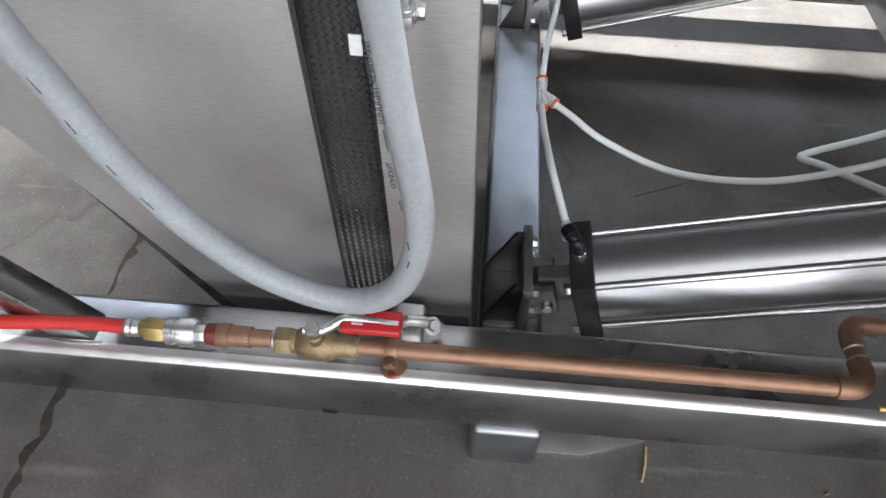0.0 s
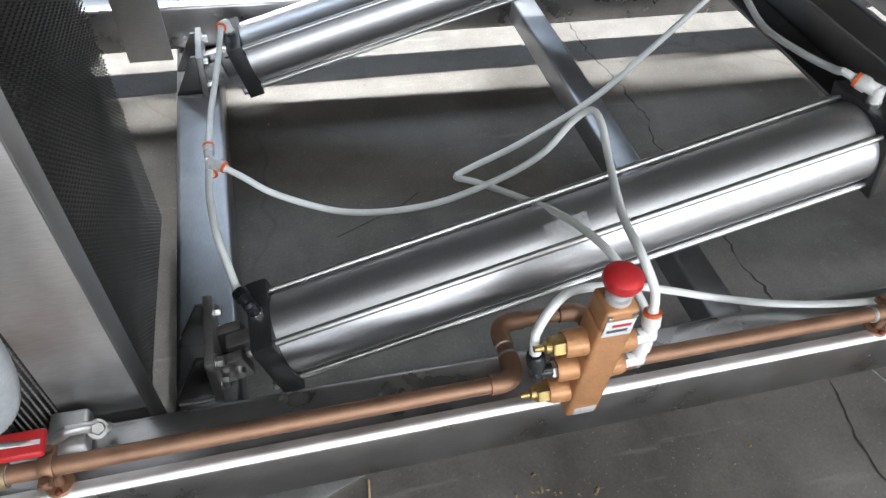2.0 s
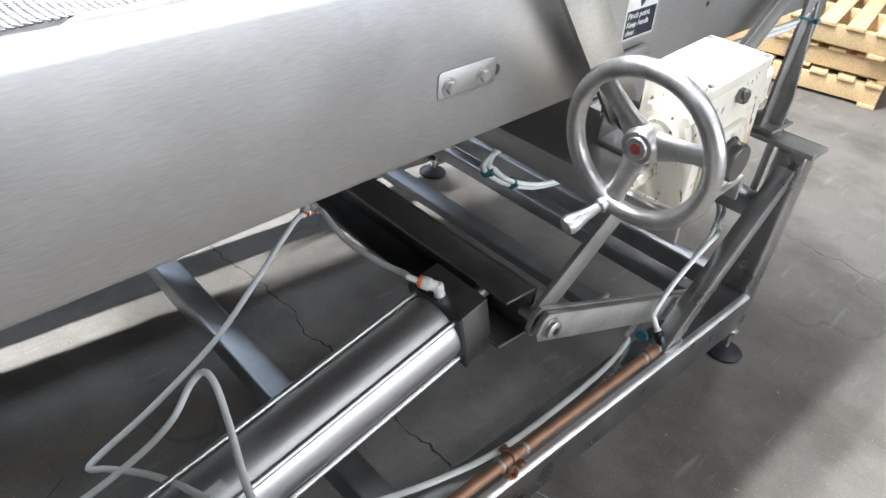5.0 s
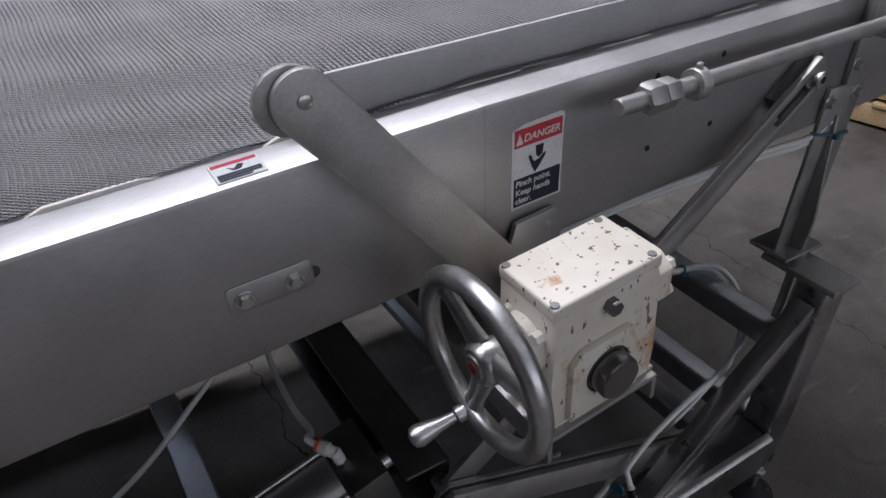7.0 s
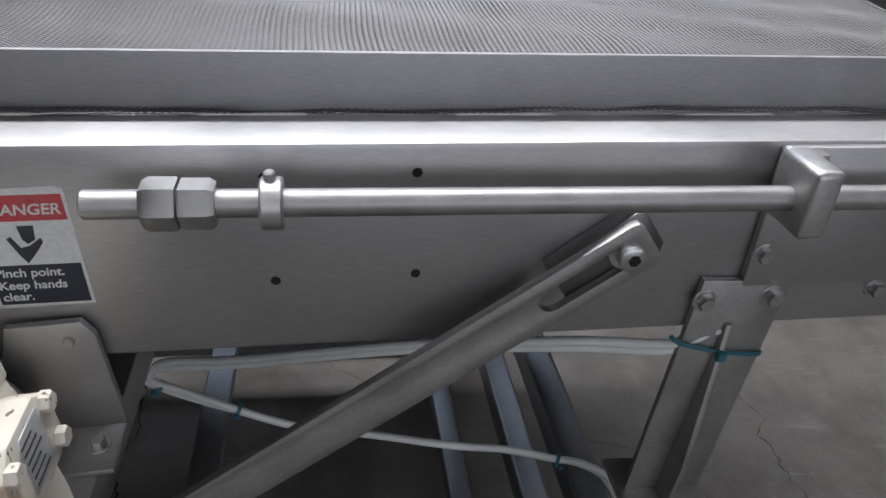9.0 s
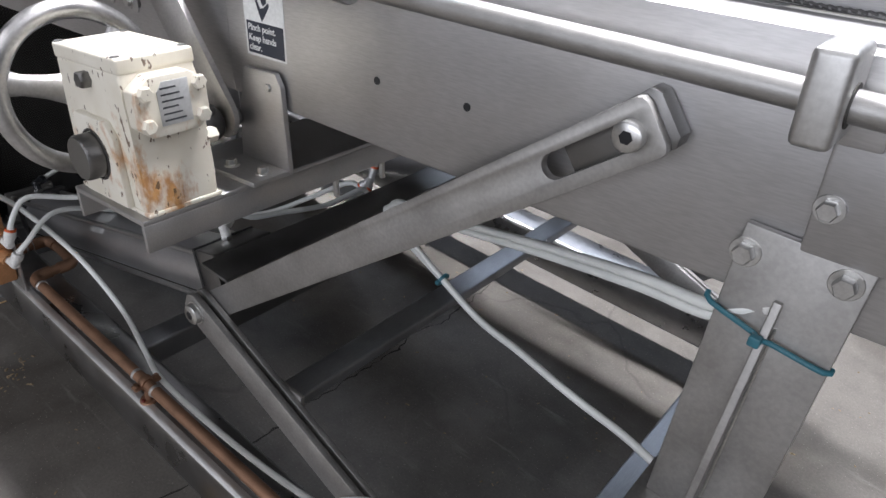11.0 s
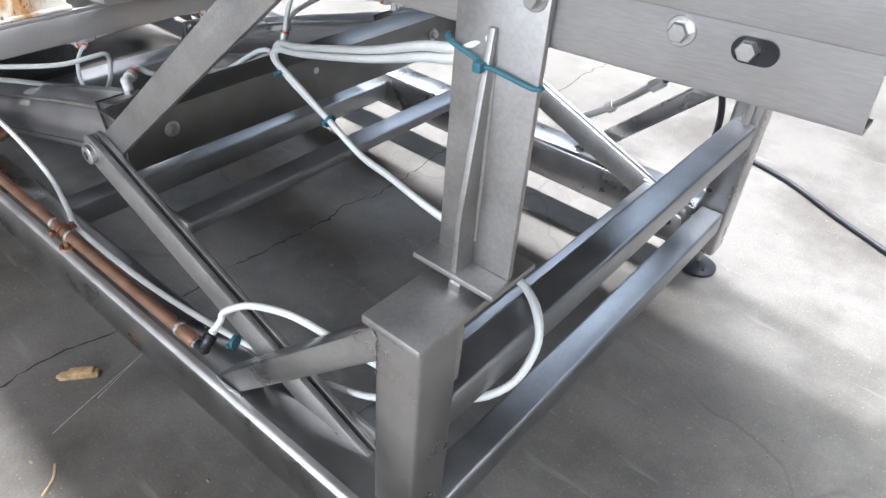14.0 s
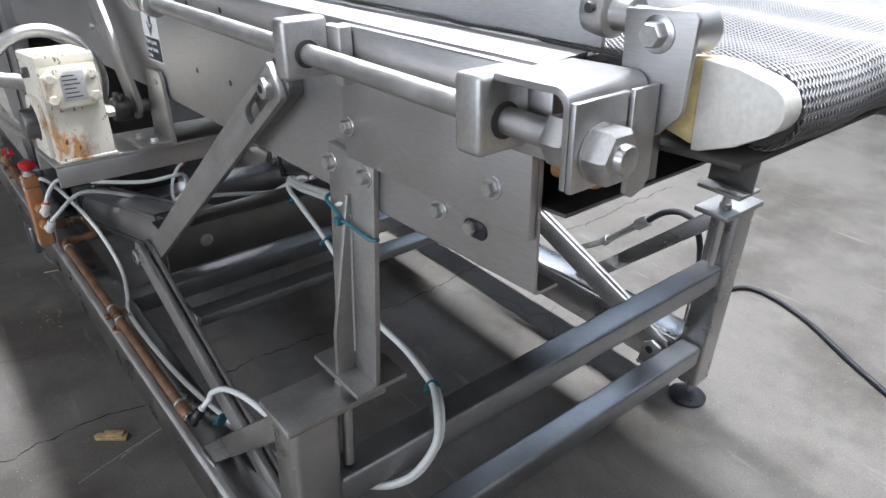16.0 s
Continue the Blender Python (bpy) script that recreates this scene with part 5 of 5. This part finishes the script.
tube([T1 + Vector((0.024, -0.018, -0.007)), (0.262, 0.545, 0.236), (0.323, 0.50, 0.221), (0.443, 0.45, 0.206), (0.582, 0.42, 0.228), (0.70, 0.40, 0.288), (0.776, 0.39, 0.348), (0.818, 0.385, 0.419), (0.837, 0.368, 0.452), (0.838, 0.33, 0.454), (0.818, 0.25, 0.448), (0.776, 0.12, 0.466), (0.755, 0.03, 0.488), e5 + Vector((0, 0.012, 0.03)), e5], "milky white air tube looping over the cylinder")
tube([T2 + Vector((-0.018, -0.018, -0.022)), (1.174, 0.615, 0.500), (1.07, 0.583, 0.426), (0.945, 0.545, 0.342), (0.795, 0.513, 0.276), (0.685, 0.488, 0.247), (0.651, 0.468, 0.246), (0.675, 0.430, 0.264), (0.716, 0.34, 0.306), (0.737, 0.20, 0.388), (0.752, 0.08, 0.430), e6 + Vector((0.006, 0.02, 0.022)), e6], "milky white air tube with a sharp kink")
e2 = elbow_fitting(cyl_top(1.030), CYL_UP, (-0.55, 0.80, 0.12), M_WHITEP, collar=M_ORANGEP)
tube([T2 + Vector((0.012, -0.024, -0.019)), (1.236, 0.60, 0.512), (1.224, 0.50, 0.500), (1.214, 0.38, 0.520), (1.214, 0.30, 0.538), e2 + Vector((-0.012, 0.02, 0.003)), e2], "milky white air tube to the cylinder's front port")
tube([T2 + Vector((0.002, 0.01, 0.03)), (1.23, 0.668, 0.60), (1.245, 0.70, 0.72), (1.26, 0.74, 0.95)], "milky white air tube rising under the conveyor")
fe = cyl_top(1.030)
e7 = elbow_fitting((fe.x, far(fe.y), fe.z), CYL_UP, (-0.5, -0.8, 0.15), M_WHITEP, collar=M_ORANGEP)
tube([e7, e7 + Vector((-0.02, -0.05, 0.01)), (1.19, 0.85, 0.60), (1.215, 0.70, 0.59), T2 + Vector((0.0, 0.02, 0.035))], "milky white air tube to the far cylinder's front port")

# control tube from the valve's middle port, along the rail to the pipe end
e8 = elbow_fitting((VX - 0.050, VY, 0.362), (-1, 0, 0), (-0.15, 0.25, 0.95), M_BLACKP, label="black push-in elbow fitting on the valve")
tube([e8, e8 + Vector((-0.002, 0.008, 0.03)), (0.634, -0.004, 0.456), (0.685, 0.03, 0.430), (0.80, 0.075, 0.356), (0.90, 0.092, 0.300), (1.00, 0.092, 0.258), (1.12, 0.066, 0.246), (1.25, 0.034, 0.262), (1.45, 0.036, 0.258), (1.62, 0.045, 0.262), (1.76, 0.080, 0.236), (1.844, 0.118, 0.196), (2.028, 0.125, 0.262), (2.106, 0.126, 0.312), (2.17, 0.130, 0.352), (2.22, 0.145, 0.384), (2.266, 0.172, 0.406), (2.288, 0.208, 0.426), (2.291, 0.240, 0.454), (2.286, 0.264, 0.482), (2.262, 0.286, 0.508), (2.225, 0.309, 0.512), (2.187, 0.328, 0.502), (2.10, 0.335, 0.522), (2.00, 0.324, 0.550), (1.87, 0.374, 0.527), (1.75, 0.417, 0.505), (1.64, 0.429, 0.540), (1.555, 0.416, 0.594), (1.510, 0.402, 0.642), (1.545, 0.390, 0.672), (1.66, 0.358, 0.706), (1.897, 0.290, 0.790), (2.091, 0.190, 0.880), (2.19, 0.132, 0.925), (2.24, 0.128, 0.955)], "long milky white air tube tied along the rail")
e9 = elbow_fitting((1.740, 0, PZ), (1, 0, 0), (0.05, 0.55, 0.75), M_BLACKP, label="black push-in elbow fitting at the pipe end")
tube([e9, e9 + Vector((0.004, 0.02, 0.022)), (1.775, 0.045, 0.345), (1.835, 0.050, 0.395), (1.90, 0.052, 0.430), (1.97, 0.056, 0.452), (2.05, 0.070, 0.445), (2.12, 0.095, 0.420), (2.18, 0.124, 0.398), (2.225, 0.136, 0.400), (2.268, 0.158, 0.418), (2.294, 0.194, 0.440), (2.299, 0.228, 0.470), (2.291, 0.252, 0.496), (2.262, 0.274, 0.522), (2.225, 0.298, 0.525), (2.187, 0.318, 0.514), (2.10, 0.325, 0.534), (2.00, 0.314, 0.562), (1.87, 0.364, 0.539), (1.75, 0.408, 0.517), (1.64, 0.421, 0.552), (1.560, 0.408, 0.610), (1.524, 0.398, 0.642), (1.552, 0.386, 0.688), (1.66, 0.352, 0.722), (1.897, 0.284, 0.806), (2.091, 0.184, 0.896), (2.19, 0.128, 0.938), (2.24, 0.124, 0.965)], "second milky white air tube from the pipe end")
for p, d in (((1.530, 0.406, 0.616), (-0.7, 0.0, 0.7)), ((1.648, 0.425, 0.543), (0.9, 0.0, -0.35)), ((2.195, 0.319, 0.5085), (-0.9, 0.45, 0.0)), ((1.776, 0.058, 0.262), (1, 0.3, 0))):
    d = Vector(d).normalized()
    p = Vector(p)
    t = thing("cable_tie", p, "teal cable tie round the air tubes", "cable tie", "teal cable ties")
    part("tie_band", turned(p - d * 0.003, p + d * 0.003, [(0, 0.0145), (0.5, 0.0155), (1, 0.0145)], 18), M_ZIP, t)
    part("tie_head", box(p + Vector((-0.004, -0.019, -0.004)), p + Vector((0.004, -0.012, 0.004)), 0.001), M_ZIP, t)


# ---- upright conveyor at the rear with its conduit ----
upright = thing("upright_conveyor", (-0.05, 0.3, 0), "tall brushed stainless upright conveyor frame with mesh belt", "conveyor")
part("side_panel", prism([(-0.063, 0.10), (-0.19, 0.10), (-0.225, 0.16), (-0.455, 0.545), (-0.95, 1.40), (-0.110, 1.40)], 0.100, 0.106, "xz", 0.0015), M_STEEL, upright)
part("side_panel", prism([(0.110, 0.0), (0.012, 0.0), (0.004, 0.10), (-0.014, 0.60), (-0.035, 1.40), (0.066, 1.40)], 0.096, 0.102, "xz", 0.0015), M_STEEL, upright)
part("panel_return", prism([(0.110, 0.0), (0.066, 1.40), (0.058, 1.40), (0.102, 0.0)], 0.102, 0.150, "xz", 0.001), M_STEEL, upright)
part("side_panel", prism([(-0.063, 0.10), (-0.19, 0.10), (-0.225, 0.16), (-0.455, 0.545), (-0.95, 1.40), (-0.110, 1.40)], 1.174, 1.180, "xz", 0.0015), M_STEEL, upright)
part("side_panel", prism([(0.110, 0.10), (0.004, 0.10), (-0.014, 0.60), (-0.035, 1.40), (0.066, 1.40)], 1.178, 1.184, "xz", 0.0015), M_STEEL, upright)
# slanted sheet added across the frame to shade the floor on the left
part("underside_shade_sheet", prism([(-0.192, 0.102), (-0.227, 0.162), (-0.457, 0.547), (-0.95, 1.398), (-0.94, 1.398), (-0.447, 0.547), (-0.217, 0.162), (-0.182, 0.102)], 0.1065, 1.1735, "xz"), M_DULL, upright)
part("edge_trim", prism([(-0.0632, 0.10), (-0.0665, 0.10), (-0.1135, 1.40), (-0.1102, 1.40)], 0.0965, 0.0998, "xz", 0.0008), M_DARKSTEEL, upright)
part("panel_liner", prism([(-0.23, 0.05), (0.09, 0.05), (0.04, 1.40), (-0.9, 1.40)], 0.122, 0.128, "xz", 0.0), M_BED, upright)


def mesh_sheet(origin, ux, uz, nx, nz, pitch, r):
    """Upright wire mesh: zigzag wires side by side."""
    o, ux, uz = Vector(origin), Vector(ux), Vector(uz)
    nn = ux.cross(uz).normalized()
    verts, faces = [], []
    for i in range(nx):
        prev = None
        for j in range(nz * 2 + 1):
            c = o + ux * (pitch * (i + (0.5 if j % 2 else -0.1))) + uz * (pitch * 0.5 * j) + nn * (0.0022 if j % 2 else -0.0022)
            k = len(verts)
            verts += [tuple(c + ux * r), tuple(c - ux * r * 0.5 + nn * r), tuple(c - ux * r * 0.5 - nn * r)]
            if prev is not None:
                for e in range(3):
                    g = (e + 1) % 3
                    faces.append((prev + e, prev + g, k + g, k + e))
            prev = k
    me = bpy.data.meshes.new("wire_mesh")
    me.from_pydata(verts, [], faces)
    me.materials.append(M_DULL)
    ob = new("wire_mesh", me)
    ob.matrix_world = WORLD[upright.name].inverted()
    ob.parent = upright
    me.transform(WORLD[upright.name].inverted())
    ob.matrix_world = WORLD[upright.name]
    ob.matrix_basis = Matrix.Identity(4)
    tagged(ob, "dark woven wire mesh belt", kind="stuff")


mesh_sheet((-0.125, 0.114, 0.08), (1, 0, -0.04), (-0.045, 0, 1), 17, 82, 0.0088, 0.0011)
mesh_sheet((0.080, 0.150, 0.12), (0.03, 1, 0), (-0.033, 0, 1), 50, 76, 0.0088, 0.0011)
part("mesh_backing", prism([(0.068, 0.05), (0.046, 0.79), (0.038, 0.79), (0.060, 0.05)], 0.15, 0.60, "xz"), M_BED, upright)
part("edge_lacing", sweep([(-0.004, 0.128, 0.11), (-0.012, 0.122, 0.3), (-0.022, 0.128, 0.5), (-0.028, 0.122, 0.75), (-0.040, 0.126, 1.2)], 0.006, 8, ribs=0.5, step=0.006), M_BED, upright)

conduit = thing("flexible_conduit", (0.0, -0.03, 0.42), "grey ribbed vinyl conduit hanging in a loop", "conduit")
part("hose", sweep([(-0.015, -0.03, 1.12), (0.006, -0.03, 0.90), (0.018, -0.03, 0.800), (0.023, -0.03, 0.754), (0.028, -0.03, 0.712), (0.035, -0.03, 0.664), (0.0425, -0.03, 0.610), (0.0455, -0.03, 0.562), (0.039, -0.03, 0.508), (0.022, -0.03, 0.462), (-0.007, -0.03, 0.434), (-0.046, -0.03, 0.428), (-0.094, -0.03, 0.445), (-0.141, -0.03, 0.480), (-0.184, -0.03, 0.535), (-0.217, -0.03, 0.595), (-0.240, -0.03, 0.650), (-0.256, -0.03, 0.705), (-0.275, -0.03, 0.765), (-0.31, -0.02, 0.92), (-0.36, -0.01, 1.12)], 0.0147, 20, ribs=0.03, step=0.0042), M_CONDUIT, conduit)
for x0, z0, x1, z1 in ((-0.205, 0.575, -0.213, 0.59), (-0.226, 0.618, -0.231, 0.630), (-0.244, 0.665, -0.248, 0.68), (-0.256, 0.706, -0.261, 0.722), (0.0215, 0.672, 0.0185, 0.694), (0.031, 0.600, 0.029, 0.612), (0.036, 0.545, 0.035, 0.556), (0.034, 0.515, 0.036, 0.525)):
    part("print_mark", sweep([(x0, -0.0446, z0), ((x0 + x1) / 2, -0.0448, (z0 + z1) / 2), (x1, -0.0446, z1)], 0.0007, 6), M_PRINT, conduit)


def conduit_print(text, size, x, z, lean):
    """Words that climb the conduit's front, read from below upwards."""
    cu = bpy.data.curves.new("lettering", "FONT")
    cu.body, cu.size, cu.extrude = text, size, 0.0002
    ob = bpy.data.objects.new("lettering", cu)
    me = bpy.data.meshes.new_from_object(ob)
    bm = bmesh.new()
    bm.from_mesh(me)
    ca, sa = math.cos(radians(lean)), math.sin(radians(lean))
    for v in bm.verts:
        u, w, d = v.co
        v.co = (x + u * sa - w * ca, -0.0447 - d + 0.10 * max(0.0, w - 0.002), z + u * ca + w * sa)
    bpy.data.objects.remove(ob)
    part("lettering", bm, M_PRINT, conduit)


conduit_print("SUNLIGHT RESISTANT", 0.0078, 0.0205, 0.700, -6.5)
conduit_print("CONDUIT", 0.0068, 0.0275, 0.628, -7.5)
clip = thing("conduit_clamp", (0.015, 0.05, 0.24), "cast metal conduit clamp beside the rail", "clamp", "conduit clamps")
part("clamp_body", box((-0.010, 0.030, 0.2335), (0.040, 0.090, 0.262), 0.007, 3), M_ALU, clip)
part("clamp_tongue", sweep([(-0.005, 0.045, 0.255), (0.02, 0.05, 0.275), (0.05, 0.055, 0.262), (0.062, 0.058, 0.250)], 0.008, 10), M_ALU, clip)
bolt(clip, (0.052, 0.052, 0.262), (0.3, -0.4, 0.8), 0.009, 0.012)
clip2 = thing("conduit_clamp", (0.03, 0.08, 0.68), "steel conduit strap bolted to the upright panel", "clamp", "conduit clamps")
part("strap_arm", box((0.020, 0.030, 0.736), (0.034, 0.097, 0.748), 0.002), M_ALU, clip2)
bolt(clip2, (0.034, 0.050, 0.742), (1, 0, 0), 0.007, 0.007)
bolt(clip2, (0.027, 0.045, 0.748), (0, 0, 1), 0.006, 0.007)
tag = thing("paper_tag", (-0.02, 0.09, 0.75), "small white tag on the conduit", "tag")
part("tag_card", box((-0.006, -0.030, 0.752), (0.004, -0.0285, 0.770), 0.0005), M_STW, tag)


# ---- far side: hydraulic hose, cable ----
hyd = thing("hydraulic_hose", (2.03, 1.26, 0.5), "steel line with black hose end on the far brace", "hose")
part("steel_line", sweep([(1.74, 1.262, 0.300), (1.80, 1.262, 0.325), (1.88, 1.262, 0.385), (1.98, 1.262, 0.480)], 0.0105, 14), M_CHROME, hyd)
part("swivel_nut", hexed((1.975, 1.262, 0.475), (2.005, 1.262, 0.503), 0.0185), M_CHROME, hyd)
part("line_clamp", turned((1.868, 1.262, 0.374), (1.884, 1.262, 0.389), [(0, 0.0155), (1, 0.0155)], 16), M_ALU, hyd)
part("black_hose", sweep([(2.000, 1.262, 0.498), (2.05, 1.264, 0.545), (2.10, 1.270, 0.560), (2.14, 1.285, 0.53), (2.16, 1.31, 0.42), (2.14, 1.36, 0.22), (2.06, 1.52, 0.05), (1.98, 1.78, 0.010), (2.03, 2.00, 0.0095), (2.24, 1.98, 0.0095), (2.53, 1.82, 0.0095), (2.95, 1.62, 0.0095), (3.6, 1.42, 0.0095), (4.6, 1.5, 0.0095)], 0.009, 12), M_RUBBER, hyd, "black cable lying across the floor")


# ---- pallets ----
def pallet(x, y, z, turn):
    t = thing("wooden_pallet", (x, y, z), "raw pine pallet stacked on the floor", "pallet", "stacked pallets", m=pose(x, y, z, 0, 0, turn))
    for k in range(7):
        yy = -0.5 + k * 0.15
        part("deck_board", box((-0.6, yy, 0.118), (0.6, yy + 0.092, 0.136), 0.002), M_WOOD, t, local=True)
    for k in range(3):
        xx = -0.58 + k * 0.54
        part("stringer", box((xx, -0.5, 0.018), (xx + 0.08, 0.49, 0.118), 0.003), M_WOOD, t, local=True)
    for k in range(3):
        yy = -0.5 + k * 0.45
        part("bottom_board", box((-0.6, yy, 0.0), (0.6, yy + 0.092, 0.018), 0.002), M_WOOD, t, local=True)


for k, (dx, dy, tn) in enumerate(((0, 0, 14), (0.03, -0.02, 16), (-0.02, 0.03, 12))):
    pallet(5.35 + dx, 1.12 + dy, k * 0.137, tn)


# ---- litter on the floor ----
cb = join(box((-0.043, -0.013, 0.0), (0.040, 0.010, 0.011), 0.004), box((-0.024, -0.008, 0.002), (0.030, 0.014, 0.017), 0.005), box((-0.05, -0.004, 0.0), (-0.02, 0.006, 0.007), 0.003))
cb.transform(pose(1.386, -0.103, 0.0, 0, 0, 52))
chip = single("wood_chip", cb, M_SOIL, "splintered brown wood chip on the concrete", "wood chip")
single("wood_shaving", sweep([(0.390, -0.036, 0.004), (0.398, -0.008, 0.004), (0.402, 0.022, 0.004)], 0.0022, 6), M_WOOD, "thin wood shaving on the concrete", "shaving")
single("wood_shaving", sweep([(1.62, -0.30, 0.004), (1.60, -0.27, 0.004), (1.57, -0.25, 0.004)], 0.0026, 6), M_SOIL, "thin wood shaving on the concrete", "shaving")


def slab_crack(x, y0, y1, wander, width, seed, material, label):
    """A ragged crack along a slab joint: a thin strip of dirt sunk flush with the concrete."""
    rng = random.Random(seed)
    verts, faces = [], []
    n = int((y1 - y0) / 0.018)
    cx = x
    for k in range(n + 1):
        y = y0 + (y1 - y0) * k / n
        cx += rng.gauss(0, wander) + (x - cx) * 0.08
        w = width * max(0.25, rng.gauss(1.0, 0.45))
        verts += [(cx - w / 2, y, 0.0006), (cx + w / 2, y + rng.gauss(0, 0.002), 0.0006)]
        if k:
            b = 2 * k
            faces.append((b - 2, b - 1, b + 1, b))
    me = bpy.data.meshes.new("floor_crack")
    me.from_pydata(verts, [], faces)
    me.materials.append(material)
    tagged(new("floor_crack", me), label, "crack", kind="structure")


M_CRUMB = surface("brown_crumbs", (0.24, 0.18, 0.11), 0.85, 0.0, 0.5, 60.0)
M_JOINT = surface("crumbled_joint", (0.050, 0.042, 0.034), 0.9, 0.0, 0.5, 40.0)
M_DIRT = surface("crack_dirt", (0.035, 0.031, 0.027), 0.9, 0.0, 0.4, 60.0)
slab_crack(1.303, -1.6, 2.6, 0.006, 0.0042, 3, M_DIRT, "ragged hairline crack across the concrete slab")
slab_crack(3.08, -1.6, 2.6, 0.009, 0.0036, 8, M_DIRT, "ragged hairline crack across the concrete slab")
slab_crack(-0.58, -1.6, 2.6, 0.005, 0.013, 5, M_JOINT, "wide crumbling joint between concrete slabs")
for k, pts in enumerate((((1.493, -0.219), (1.468, -0.137), (1.421, 0.03)), ((1.415, 0.042), (1.471, -0.11)), ((0.433, 0.585), (0.58, 0.653), (0.641, 0.695)))):
    me = sweep([(x, y, 0.0) for x, y in pts], 0.0009, 6)
    single("floor_scratch", me, M_LABEL if k < 2 else M_DIRT, "fine scratch in the concrete floor", "scratch", kind="structure")


def litter():
    rng = random.Random(4)
    verts, faces = [], []
    spots = [(0.70, -0.10, 0.07, 34), (1.2, -0.35, 0.5, 40), (2.6, 0.7, 0.7, 70), (1.6, 0.7, 0.6, 60), (0.6, 0.9, 0.5, 40), (2.9, 1.6, 0.6, 50), (1.4, 1.6, 0.6, 40)]
    for cx, cy, spread, n in spots:
        for _ in range(n):
            x, y = rng.gauss(cx, spread * 0.5), rng.gauss(cy, spread * 0.5)
            a, s = rng.random() * 6.28, rng.uniform(0.0010, 0.0032)
            l = s * rng.uniform(1, 2.4)
            k = len(verts)
            for u, v in ((-l, -s), (l, -s * 0.7), (l * 0.8, s), (-l * 0.9, s * 0.8)):
                verts.append((x + u * math.cos(a) - v * math.sin(a), y + u * math.sin(a) + v * math.cos(a), 0.0))
            verts.append((x, y, s * 0.9))
            faces += [(k, k + 1, k + 4), (k + 1, k + 2, k + 4), (k + 2, k + 3, k + 4), (k + 3, k, k + 4)]
    me = bpy.data.meshes.new("floor_litter")
    me.from_pydata(verts, [], faces)
    me.materials.append(M_CRUMB)
    tagged(new("floor_litter", me), "scattered sawdust and small chips on the concrete", "litter", kind="stuff")


litter()
